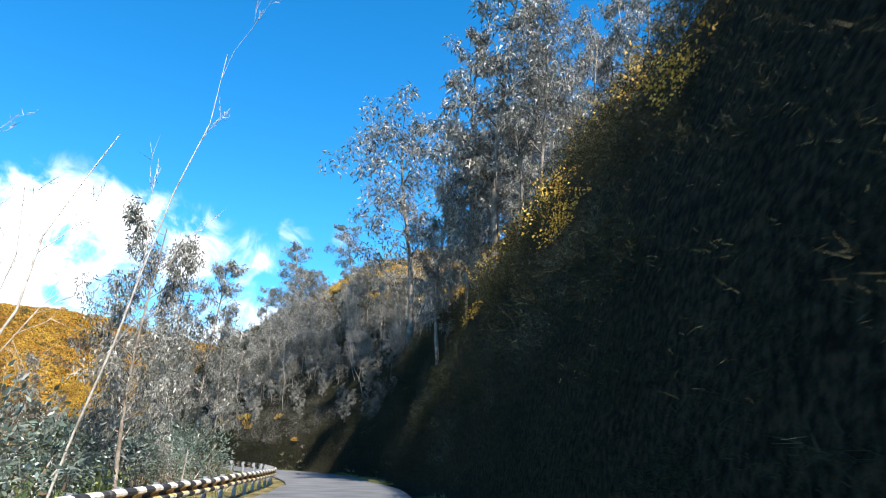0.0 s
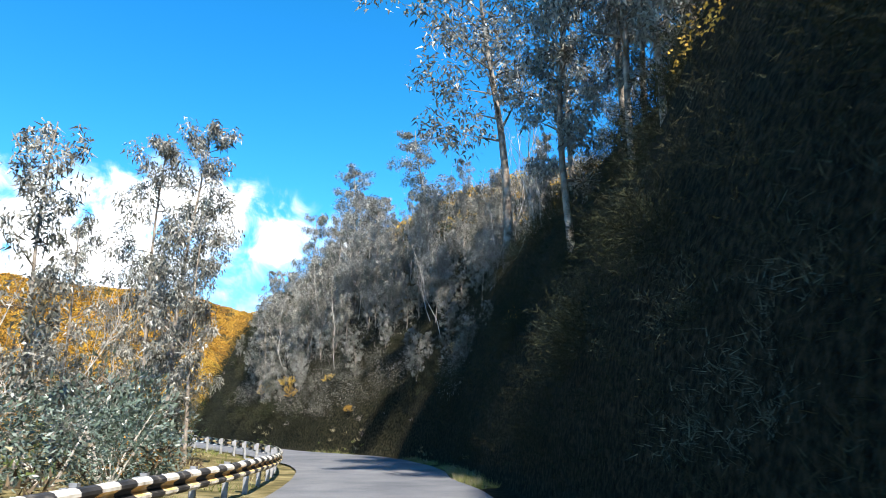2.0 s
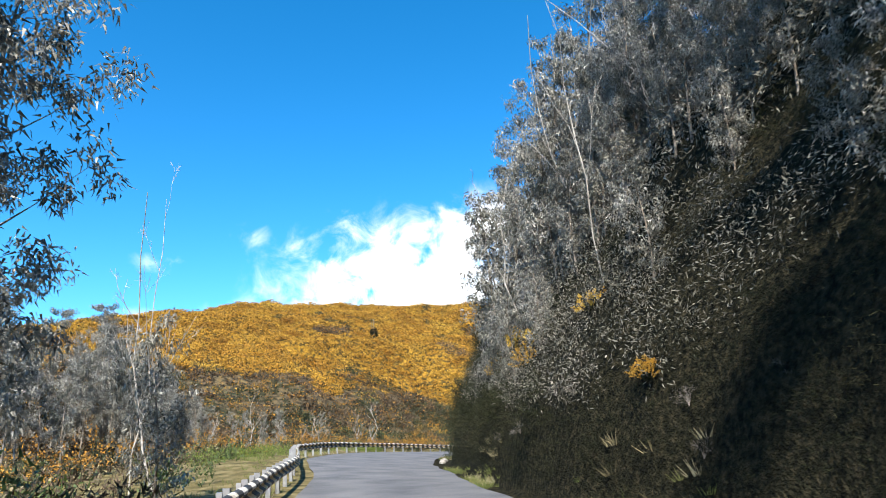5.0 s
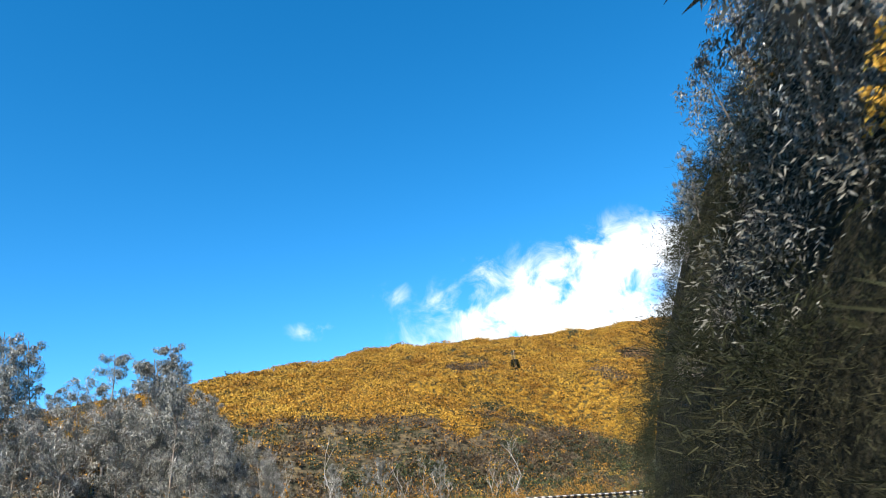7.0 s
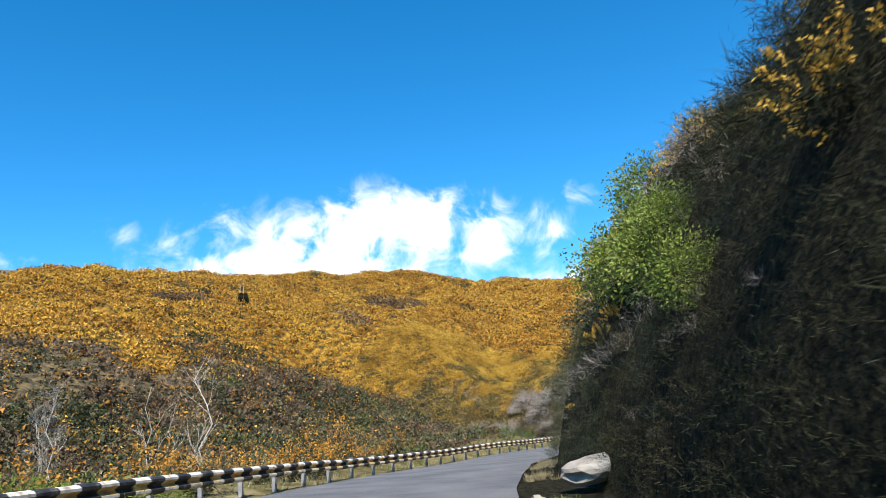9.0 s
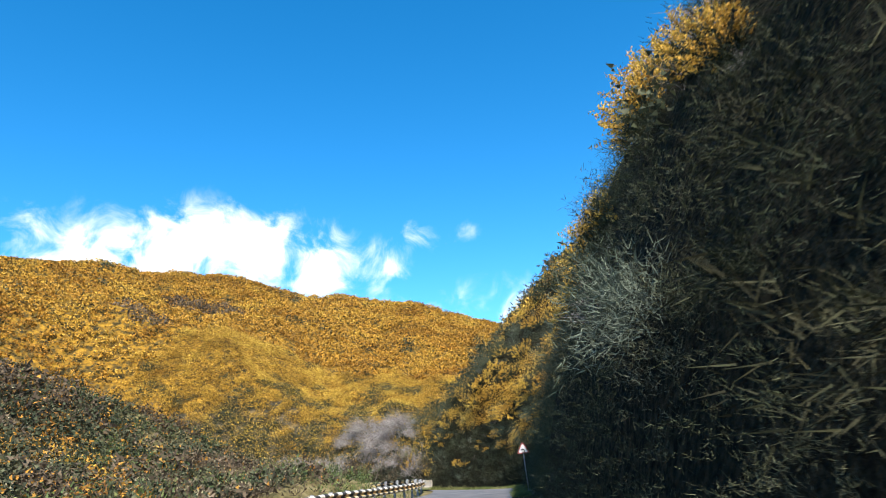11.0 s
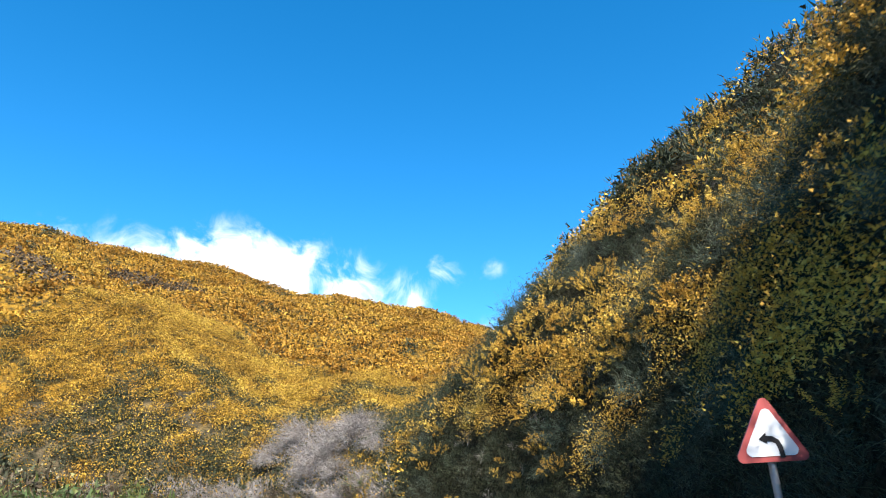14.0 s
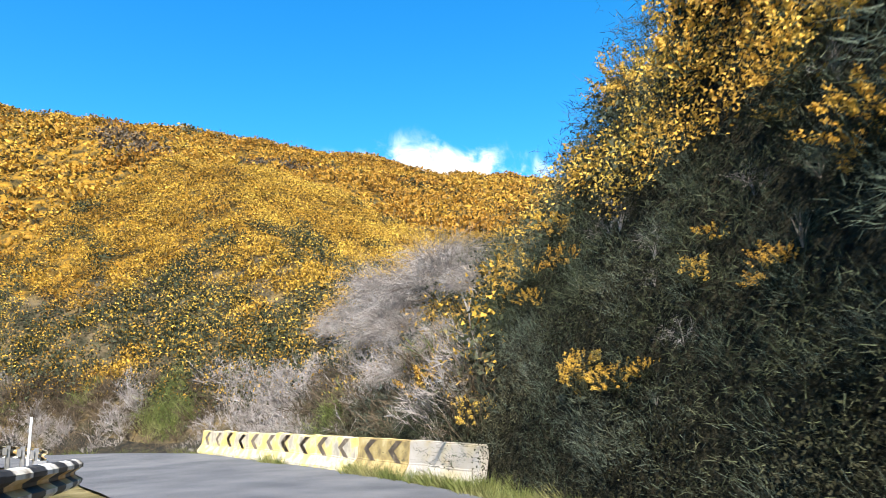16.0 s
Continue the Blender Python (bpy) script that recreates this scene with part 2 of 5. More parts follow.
def hill(x, y):
    """The gorse hill across the bend: a long ridge beyond the valley that swings round to the bank."""
    top = np.interp(y, [-300, -80, 4, 53, 110, 128, 142, 163, 178, 199, 215, 225, 245, 264, 284, 296, 327, 377, 470, 700, 1000],
                    [0, 3, 8, 16, 26.9, 31.1, 33.1, 37.5, 38.2, 39.5, 42.2, 44.0, 47.4, 51.0, 51.3, 49.4, 44.5, 37, 21, 5, 0])
    f = np.interp(x, [-470, -300, -200, -165, -148, -133, -120, -108, -97, -92, -86, -80, -74, -68, -62], [0, 0.5, 0.85, 0.97, 1, 0.86, 0.70, 0.61, 0.53, 0.49, 0.42, 0.32, 0.19, 0.06, 0])
    crest = np.interp(x, [-200, -140, -127, -115, -102, -90, -80, -71, -60, -50, -40], [20, 38, 42.6, 42.0, 38.6, 38.2, 36.2, 32.4, 28.2, 24, 20])
    past = y - np.interp(x, [-127, -102, -71, -40], [228, 249, 256, 256])
    swing = np.interp(past, [-112, -94, -80, -56, -28, 0, 40, 120, 300], [0, 0.13, 0.28, 0.48, 0.74, 1, 0.88, 0.5, 0])
    p, q = top * f, crest * swing
    blend = 0.38 * np.minimum(p, q)
    return 0.5 * (p + q + np.sqrt((p - q) ** 2 + blend ** 2)) - 0.5 * blend * np.clip(past / 20 + 1.2, 0, 0.6) - 0.2


def bank(e):
    """The height of the cut above the road e metres in from its foot, where it is steepest."""
    return np.interp(e, [0, 0.25, 0.6, 1.2, 2, 3, 4.5, 7, 12, 20, 30, 45, 80, 200, 900], [0, 1.1, 2.2, 3.5, 5.0, 6.5, 8.4, 11, 15.5, 21.5, 27, 32, 35, 35, 2])


def ground_z(x, y):
    shape = np.shape(x)
    x, y = np.asarray(x, float).ravel(), np.asarray(y, float).ravel()
    i, d = locate(x, y)
    zr, k = WAY[i, 2], WAY[i, 3]
    flat = zr - k * np.clip(d, -6, 2)
    right = d - RIGHT_EDGE[i] - FOOT[i]
    rough = grain(x, y, 9, 1) * 0.7 + grain(x, y, 3.1, 2) * np.where(RUN[i] > 100, 0.8, 0.45) + grain(x, y, 1.3, 3) * 0.2
    h = hill(x, y) + rough * 0.5
    far = np.clip(np.interp(x, [-62, -43], [1.0, 0.0]) * np.interp(y, [143, 154], [0, 1]), 0, 1)
    far = np.where(RUN[i] > 168, 1.0, far)
    steep = STEEP[i] + (UPPER[i] - STEEP[i]) * np.clip((right - 2.5) / REACH[i], 0, 1)
    cap = np.minimum(1.0 * right, np.maximum(h, flat + 0.2) - flat)
    up = flat + np.where(right > 0, bank(right) * steep * (1 - far) + cap * far, 0) + rough * np.clip(right * 0.5, 0, 1.2) * (1 - 0.7 * far)
    left = -d - LEFT_EDGE[i] - 0.9
    dip = np.interp(left, [0, 2, 6, 14, 40, 300, 3000], [0, -0.05, -0.1, -0.4, -2.0, -6, -60])
    low = flat + dip + 0.25 * rough * np.clip(left, 0, 1)
    low = np.where(left > 2, np.maximum(low, np.minimum(h, flat - 0.1 + (left - 2) * 0.9)), low)
    z = np.where(d > 0, up, low)
    return np.where((right < 0) & (left < 0), flat - 0.06, z).reshape(shape)


def slope(x, y):
    """Unit normals of the ground."""
    h = 0.5
    n = np.stack([ground_z(x - h, y) - ground_z(x + h, y), ground_z(x, y - h) - ground_z(x, y + h), np.full(np.shape(x), 2 * h)], -1)
    return n / np.linalg.norm(n, axis=-1)[..., None]


def off(s, d):
    """Places d metres to the right of the line at s metres along it."""
    s, d = np.asarray(s, float), np.asarray(d, float)
    x, y = np.interp(s, RUN, WAY[:, 0]), np.interp(s, RUN, WAY[:, 1])
    tx, ty = np.interp(s, RUN, TAN[:, 0]), np.interp(s, RUN, TAN[:, 1])
    return x + d * ty, y - d * tx


# ---------------------------------------------------------------- building helpers
def mesh_of(name, verts, faces, mats, index=None, smooth=False):
    """A mesh from arrays of places and of faces that all have as many corners."""
    verts, faces = np.asarray(verts, np.float32), np.asarray(faces, np.int32)
    me = bpy.data.meshes.new(name)
    n, c = faces.shape
    me.vertices.add(len(verts))
    me.vertices.foreach_set("co", verts.ravel())
    me.loops.add(n * c)
    me.loops.foreach_set("vertex_index", faces.ravel())
    me.polygons.add(n)
    me.polygons.foreach_set("loop_start", np.arange(0, n * c, c, dtype=np.int32))
    for m in mats:
        me.materials.append(m)
    if index is not None:
        me.polygons.foreach_set("material_index", np.asarray(index, np.int32))
    me.polygons.foreach_set("use_smooth", np.full(n, smooth))
    me.update(calc_edges=True)
    return me


def part(name, bm, mat, parent, label=""):
    """Links a bmesh as one mesh object under a thing or a part."""
    me = bpy.data.meshes.new(name)
    bm.to_mesh(me)
    bm.free()
    me.materials.append(mat)
    ob = new(name, me)
    ob.parent = parent
    return tagged(ob, label)


def ribbon(stations, offsets, lift, wave=None):
    """Places and quads of a strip along the line: rows at the stations, columns at the offsets (or an array of them), lifted above the road."""
    s = np.asarray(stations)
    o = np.broadcast_to(np.asarray(offsets, float), (len(s), np.shape(offsets)[-1]))
    x, y = off(s[:, None], o)
    z = np.interp(s, RUN, WAY[:, 2])[:, None] - np.interp(s, RUN, WAY[:, 3])[:, None] * o + lift
    n, m = x.shape
    a = (np.arange(n - 1)[:, None] * m + np.arange(m - 1)).ravel()
    return np.stack([x, y, z], -1).reshape(-1, 3), np.stack([a, a + 1, a + m + 1, a + m], -1)


# ---------------------------------------------------------------- ground and road
def axis(fine, step, reach):
    """Coordinates that are dense over the stretch fine and widen out to reach on both sides."""
    inner = np.arange(fine[0], fine[1] + step, step)
    out, g, p = [], step, 0.0
    while p < reach:
        g = min(g * 1.06, 3.2) if p < 130 else g * 1.25
        p += g
        out.append(p)
    out = np.array(out)
    return np.concatenate([fine[0] - out[::-1], inner, inner[-1] + out])


gx, gy = axis((-72, 16), 1.0, 3000), axis((-14, 168), 1.0, 3000)
GX, GY = np.meshgrid(gx, gy, indexing="ij")
GZ = ground_z(GX, GY)
gi, gd = locate(GX, GY)
inside = (gd - RIGHT_EDGE[gi] - FOOT[gi]).reshape(GX.shape)
CUT_END = 170.0
under_road = np.clip(GZ - WAY[gi, 2].reshape(GX.shape), 0, 8) * np.clip((4.5 - inside) / 2, 0, 1)
GZ -= (0.7 + 0.92 * under_road) * np.clip((inside + FOOT[gi].reshape(GX.shape) + 0.15) / 0.7, 0, 1) * np.clip((22 - inside) / 4, 0, 1) * np.clip((CUT_END - 1 - RUN[gi].reshape(GX.shape)) / 4, 0, 1)      # below the face of the cut
n, m = GX.shape
a = (np.arange(n - 1)[:, None] * m + np.arange(m - 1)).ravel()


def belt(x, y, z):
    """True where the gold upper slope of the hill begins."""
    level = z + 3.0 * grain(x, y, 14, 21) + 2.2 * grain(x, y, 4, 22)
    return level > np.interp(y, [60, 105, 118, 128, 146, 158, 170, 185], [13, 11, 9.5, 9, 8.5, 7.5, 6.5, 4.5])


FX, FY, FZ = [((g[:-1, :-1] + g[1:, 1:]) * 0.5).ravel() for g in (GX, GY, GZ)]
fi, fd = locate(FX, FY)
valley = fd < -LEFT_EDGE[fi] + 0.6
slope_side = (valley & (-fd > 17)) | ((RUN[fi] > 164) & (fd > RIGHT_EDGE[fi] + 1.2))
heights = (fd - RIGHT_EDGE[fi] - FOOT[fi] > 15) & (RUN[fi] > 40) & (RUN[fi] < 100)
cover = np.where(slope_side, np.where(belt(FX, FY, FZ), 2, 3), np.where(valley, 1, np.where(heights, 2, 0)))
ground = new("ground", mesh_of("ground", np.stack([GX, GY, GZ], -1).reshape(-1, 3), np.stack([a, a + m, a + m + 1, a + 1], -1), [SOIL, TURF, HILL_GOLD, HILL_BROWN], cover, smooth=True))
tagged(ground, "brown earth of the hills beside the mountain road", "ground", kind="structure")

# the face of the cut bank, laid out along the road
cut_s = np.arange(-12, CUT_END, 0.7)
cut_e = np.concatenate([[-1.6, -0.5, -0.15, 0.0, 0.1, 0.22, 0.38, 0.6], np.arange(0.9, 6, 0.45), np.arange(6.2, 21.5, 0.9)])
cut_x, cut_y = off(cut_s[:, None], np.interp(cut_s, RUN, RIGHT_EDGE + FOOT)[:, None] + cut_e[None, :])
cut_z = ground_z(cut_x, cut_y)
cut_z[:, -1] -= 0.5
n, m = cut_x.shape
a = (np.arange(n - 1)[:, None] * m + np.arange(m - 1)).ravel()
tagged(new("cut_bank", mesh_of("cut_bank", np.stack([cut_x, cut_y, cut_z], -1).reshape(-1, 3), np.stack([a, a + 1, a + m + 1, a + m], -1), [BANK_LITTER_SHADE], smooth=True)),
       "steep earth of the cut bank beside the road, darkened to carry its shade", "bank", kind="structure")

stations = np.arange(-40, RUN[-1], 0.75)
re, le = np.interp(stations, RUN, RIGHT_EDGE), np.interp(stations, RUN, LEFT_EDGE)
frac = np.linspace(0, 1, 9)
wobble = grain(stations, stations * 0, 2.3, 5) * 0.12
columns = -le[:, None] + (le + re)[:, None] * frac[None, :]
columns[:, -1] += wobble
columns[:, 0] += grain(stations, stations * 0, 2.9, 6) * 0.08
road = new("road", mesh_of("road", *ribbon(stations, columns, 0.0), [ASPHALT], smooth=True))
tagged(road, "grey asphalt of a narrow winding mountain road", "road", kind="structure")


# ---------------------------------------------------------------- plants: small pieces as arrays (places, triangles, material of each triangle)
rng = np.random.default_rng(7)


def unit(v):
    return v / np.maximum(np.linalg.norm(v, axis=-1, keepdims=True), 1e-9)


def blades(roots, ways, length, width, mat, fold=0.0):
    """One pointed triangle for each root, lying along its way, turned at random about it."""
    k = len(roots)
    ways = unit(ways)
    side = unit(np.cross(ways, rng.normal(size=(k, 3))))
    length, width = np.broadcast_to(length, (k,))[:, None], np.broadcast_to(width, (k,))[:, None]
    v = np.stack([roots - side * width * 0.5, roots + side * width * 0.5, roots + ways * length], 1).reshape(-1, 3)
    return v, np.arange(3 * k).reshape(-1, 3), np.broadcast_to(mat, (k,)).copy()


def leaves(roots, ways, length, width, mat):
    """A lance-shaped leaf (two triangles) for each root."""
    k = len(roots)
    ways = unit(ways)
    side = unit(np.cross(ways, rng.normal(size=(k, 3))))
    length, width = np.broadcast_to(length, (k,))[:, None], np.broadcast_to(width, (k,))[:, None]
    mid = roots + ways * length * 0.45
    v = np.stack([roots, mid - side * width * 0.5, mid + side * width * 0.5, roots + ways * length], 1).reshape(-1, 3)
    b = 4 * np.arange(k)[:, None]
    f = np.concatenate([b + [0, 1, 2], b + [1, 3, 2]])
    return v, f, np.tile(np.broadcast_to(mat, (k,)), 2)


def tube(points, radii, mat, sides=5):
    """A tapered round stem through the points."""
    points, radii = np.asarray(points, float), np.asarray(radii, float)
    t = unit(np.gradient(points, axis=0))
    ref = np.array([0.31, 0.95, 0.05])
    u = unit(np.cross(t, ref))
    w = np.cross(t, u)
    a = np.arange(sides) * 2 * np.pi / sides
    v = points[:, None] + radii[:, None, None] * (np.cos(a)[None, :, None] * u[:, None] + np.sin(a)[None, :, None] * w[:, None])
    k = len(points)
    i = (np.arange(k - 1)[:, None] * sides + np.arange(sides)).ravel()
    j = (np.arange(k - 1)[:, None] * sides + (np.arange(sides) + 1) % sides).ravel()
    f = np.concatenate([np.stack([i, j, j + sides], -1), np.stack([i, j + sides, i + sides], -1)])
    return v.reshape(-1, 3), f, np.full(len(f), mat)


def join(pieces):
    vs, fs, ms, base = [], [], [], 0
    for v, f, m in pieces:
        vs.append(v), fs.append(f + base), ms.append(m)
        base += len(v)
    return np.concatenate(vs), np.concatenate(fs), np.concatenate(ms)


def sow(name, proto_list, places, normals, sizes, mats, label, category, lean=0.5):
    """One joined mesh of many small plants, each a turned and scaled copy of one of the pieces."""
    k = len(places)
    up = unit(normals * lean + np.array([0, 0, 1.0]) * (1 - lean))
    ang = rng.uniform(0, 2 * np.pi, k)
    ref = np.stack([np.cos(ang), np.sin(ang), np.zeros(k)], -1)
    u = unit(np.cross(up, ref))
    w = np.cross(up, u)
    frame_of = np.stack([u, w, up], -1) * np.asarray(sizes)[:, None, None]
    pick = rng.integers(0, len(proto_list), k)
    pieces = []
    for p, (v, f, m) in enumerate(proto_list):
        sel = np.nonzero(pick == p)[0]
        if len(sel) == 0:
            continue
        vv = np.einsum("kij,vj->kvi", frame_of[sel], v) + places[sel][:, None]
        ff = f[None] + (np.arange(len(sel)) * len(v))[:, None, None]
        pieces.append((vv.reshape(-1, 3), ff.reshape(-1, 3), np.tile(m, len(sel))))
    v, f, m = join(pieces)
    ob = new(name, mesh_of(name, v, f, mats, m))
    return tagged(ob, label, category, kind="stuff")


def dome(k, flat=0.8):
    """Random ways over the upper half round."""
    v = unit(rng.normal(size=(k, 3)))
    v[:, 2] = np.abs(v[:, 2]) * flat
    return unit(v)


def tuft(stems, needles, bloom, reach=1.0, spread=0.75, width=0.10, mats=(0, 1)):
    """A spiny bush: upright shoots set with short needles; the outer share of each shoot carries bloom."""
    pieces = []
    for _ in range(stems):
        way = unit(dome(1)[0] * spread + np.array([0, 0, 0.55]))
        length = reach * rng.uniform(0.65, 1.05)
        t = rng.uniform(0.25, 1.0, needles)
        root = way * (t * length)[:, None] + rng.normal(size=(needles, 3)) * 0.03
        ways = unit(way + rng.normal(size=(needles, 3)) * 0.75)
        flower = (t > 1 - bloom) & (rng.random(needles) < 0.85)
        length_n = np.where(flower, rng.uniform(0.06, 0.12, needles), rng.uniform(0.15, 0.30, needles))
        if width > 0.2:
            length_n = length_n * 1.3
        if width < 0.03:
            length_n = length_n * 0.65
        pieces.append(blades(root, ways, length_n * reach, np.where(flower, 1.15, 1.0) * width * reach, np.where(flower, mats[1], mats[0])))
    return join(pieces)


def mound(count, bloom, size=0.22):
    """A low rounded bush: short leafy shoots all over a lumpy dome, the flowering ones towards the top."""
    d = dome(count, 0.95)
    lump = 1 + 0.25 * np.sin(d[:, 0] * 5 + rng.uniform(0, 6)) * np.cos(d[:, 1] * 4 + rng.uniform(0, 6))
    root = d * (lump * rng.uniform(0.5, 0.92, count))[:, None] * [0.9, 0.9, 0.8]
    flower = (rng.random(count) < bloom) & (root[:, 2] > 0.12)
    return blades(root, d * 0.35 + rng.normal(size=(count, 3)) * 0.8, rng.uniform(0.8, 1.5, count) * size, rng.uniform(0.7, 1.1, count) * size, np.where(flower, 1, 0))


def spikes(stems, reach=1.0, dots=22):
    """Flower-covered gorse shoots: each tip is a spike packed with small petals over a green lower stem."""
    pieces = []
    for _ in range(stems):
        way = unit(dome(1)[0] * 0.9 + np.array([0, 0, 0.45]))
        length = reach * rng.uniform(0.6, 1.0)
        tip = way * length
        span = rng.uniform(0.12, 0.27) * reach
        t = rng.random(dots)
        root = tip - way * (t * span)[:, None] + rng.normal(size=(dots, 3)) * 0.022 * reach
        pieces.append(blades(root, way * 0.5 + rng.normal(size=(dots, 3)), rng.uniform(0.035, 0.06, dots) * reach, 0.032 * reach, 1))
        low = 14
        root = way * (rng.uniform(0.2, 0.75, low) * length)[:, None]
        pieces.append(blades(root, way + rng.normal(size=(low, 3)) * 0.8, rng.uniform(0.07, 0.15, low) * reach, 0.02 * reach, 0))
    return join(pieces)


def broom(stems, reach=1.0):
    """An upright fan of thin whippy grey-green stems."""
    a = rng.uniform(0, 2 * np.pi, stems)
    lean = rng.uniform(0.05, 0.55, stems)
    way = np.stack([np.cos(a) * lean, np.sin(a) * lean, np.ones(stems)], -1)
    root = np.stack([np.cos(a), np.sin(a), np.zeros(stems)], -1) * rng.uniform(0, 0.22, (stems, 1)) * reach
    t = rng.uniform(0, 0.6, stems)
    return blades(root + way * t[:, None] * reach * 1.1, way + rng.normal(size=(stems, 3)) * 0.3, rng.uniform(0.12, 0.26, stems) * reach, 0.007 * reach, 0)


def twigs(stems, reach=1.0, fork=5, width=0.012, mat=0, droop=0.0):
    """A bare twiggy bush of thin forked stems."""
    pieces = []
    for _ in range(stems):
        way = unit(dome(1)[0] * 0.8 + np.array([0, 0, 0.6]))
        length = reach * rng.uniform(0.6, 1.0)
        tip = way * length + np.array([0, 0, -droop * length])
        mid = way * length * 0.55 + rng.normal(size=3) * 0.05 * reach
        pieces.append(blades(np.array([[0, 0, 0], mid * 0.9]), np.array([mid, tip - mid]), [np.linalg.norm(mid) * 1.05, np.linalg.norm(tip - mid) * 1.1], width * reach * 2, mat))
        r = mid + (tip - mid) * rng.random((fork, 1))
        w = unit(tip - mid) + rng.normal(size=(fork, 3)) * 0.6 + np.array([0, 0, -droop])
        pieces.append(blades(r, w, rng.uniform(0.18, 0.45, fork) * reach, width * reach, mat))
    return join(pieces)


def leafy(count, reach, length, width, mat, hollow=0.55, squash=1.0):
    """A leafy clump: leaves over a lumpy round."""
    d = unit(rng.normal(size=(count, 3)))
    r = reach * rng.uniform(hollow, 1.0, count) * (1 + 0.25 * np.sin(d[:, 0] * 7 + 2 * d[:, 1]) * np.cos(d[:, 2] * 6))
    p = d * r[:, None] * [1, 1, squash] + [0, 0, reach * squash * 0.75]
    return leaves(p, d + rng.normal(size=(count, 3)) * 0.6, rng.uniform(0.7, 1.3, count) * length, rng.uniform(0.7, 1.2, count) * width, mat)


def grass_tuft(count, height, mat):
    a = rng.uniform(0, 2 * np.pi, count)
    r = rng.uniform(0, 0.18, count)
    root = np.stack([np.cos(a) * r, np.sin(a) * r, np.zeros(count) - 0.03], -1)
    way = np.stack([np.cos(a), np.sin(a), rng.uniform(0.8, 3.0, count)], -1)
    return blades(root, way, height * rng.uniform(0.5, 1.1, count), 0.018, mat)


def eucalyptus(height, width, count, leaf=0, wood=1, bare=0.3, bend=0.05, drop=0.8):
    """Wood and foliage arrays of a slender tree: forked limbs with hanging clusters of narrow leaves."""
    k = 9
    t = np.linspace(0, 1, k)
    ph = rng.uniform(0, 6.28, 2)
    trunk = np.stack([height * bend * np.sin(t * 3.1 + ph[0]) * t, height * bend * np.sin(t * 2.7 + ph[1]) * t, height * t], -1)
    trunk -= trunk[0]
    wood_p = [tube(trunk, height * 0.0085 * (1 - 0.88 * t) + 0.008, 0, 6)]
    roots, spans = [], []
    limbs = int(8 + height * 1.3)
    for n_l in range(limbs):
        f = bare + (1 - bare) * ((n_l + rng.random()) / limbs) * 0.97
        base = np.array([np.interp(f, t, trunk[:, c]) for c in range(3)])
        a = n_l * 2.4 + rng.uniform(-0.6, 0.6)
        g = (f - bare) / (1 - bare)
        reach = width * (0.5 + 0.5 * np.sin(np.pi * min(1, 0.18 + 0.82 * g) ** 0.9)) * rng.uniform(0.6, 1.15)
        rise = rng.uniform(0.35, 1.1)
        way = np.array([np.cos(a), np.sin(a), rise])
        pts = np.array([base, base + way * reach * 0.5 + [0, 0, -0.05 * reach], base + way * reach + rng.normal(size=3) * 0.12 * reach])
        wood_p.append(tube(pts, [0.012 * height * 0.35 * (1.1 - f) + 0.008, 0.012, 0.005], 0, 4))
        for q in (0.45, 0.7, 0.9, 1.05):
            roots.append(base + (pts[2] - base) * q + rng.normal(size=3) * 0.16 * reach)
            spans.append(0.22 + 0.28 * reach * rng.uniform(0.5, 1.0))
    roots, spans = np.array(roots), np.array(spans)
    c = rng.integers(0, len(roots), count)
    off_p = rng.normal(size=(count, 3))
    off_p = unit(off_p) * (rng.random((count, 1)) ** 0.5)
    p = roots[c] + off_p * spans[c][:, None] * [0.85, 0.85, 1.0]
    way = rng.normal(size=(count, 3)) * 0.55 + off_p * 0.3 + [0, 0, -drop]
    crown = blades(p, way, rng.uniform(0.16, 0.29, count), rng.uniform(0.05, 0.085, count), 0)
    return join(wood_p), crown


def bare_tree(height, forks=14, wander=0.04, thick=0.0085):
    """Wood arrays of a leafless pale tree: a wandering trunk that forks into limbs and thin twigs."""
    pieces = []

    def limb(base, way, length, radius, depth, branches):
        k = 7 if depth == 0 else 4
        t = np.linspace(0, 1, k)
        drift = np.cumsum(rng.normal(size=(k, 3)) * [1, 1, 0.3], axis=0) * wander * length * 0.8
        pts = base + unit(way) * (t * length)[:, None] + drift - drift[0] + np.array([0, 0, 0.12 * length]) * (t ** 2)[:, None]
        pieces.append(tube(pts, radius * (1 - 0.8 * t) + 0.004, 0, 6 if depth == 0 else 4))
        if depth == 2:
            r = base + (pts[-1] - base) * rng.uniform(0.3, 1, (5, 1))
            pieces.append(blades(r, unit(way) + rng.normal(size=(5, 3)) * 0.5, rng.uniform(0.3, 0.7, 5) * length, 0.016, 0))
            return
        for n_l in range(branches):
            f = rng.uniform(0.3, 0.97) if depth == 0 else rng.uniform(0.35, 1.0)
            p = np.array([np.interp(f, t, pts[:, c]) for c in range(3)])
            a = rng.uniform(0, 6.28)
            side = np.array([np.cos(a), np.sin(a), 0.2])
            w = unit(way) * rng.uniform(0.5, 1.1) + side * rng.uniform(0.45, 0.9)
            limb(p, w, length * rng.uniform(0.22, 0.42) * (1.3 - f * 0.8), radius * 0.42 * (1.25 - f), depth + 1, 4)
    limb(np.zeros(3), np.array([0, 0, 1.0]), height, height * thick, 0, forks)
    return join(pieces)


def thing(name, label, category, group=""):
    return tagged(new(name), label, category, group)


def piece(name, arrays, mats, parent, label="", smooth=False):
    v, f, m = arrays
    ob = new(name, mesh_of(name, v, f, mats, m, smooth))
    ob.parent = parent
    return tagged(ob, label)


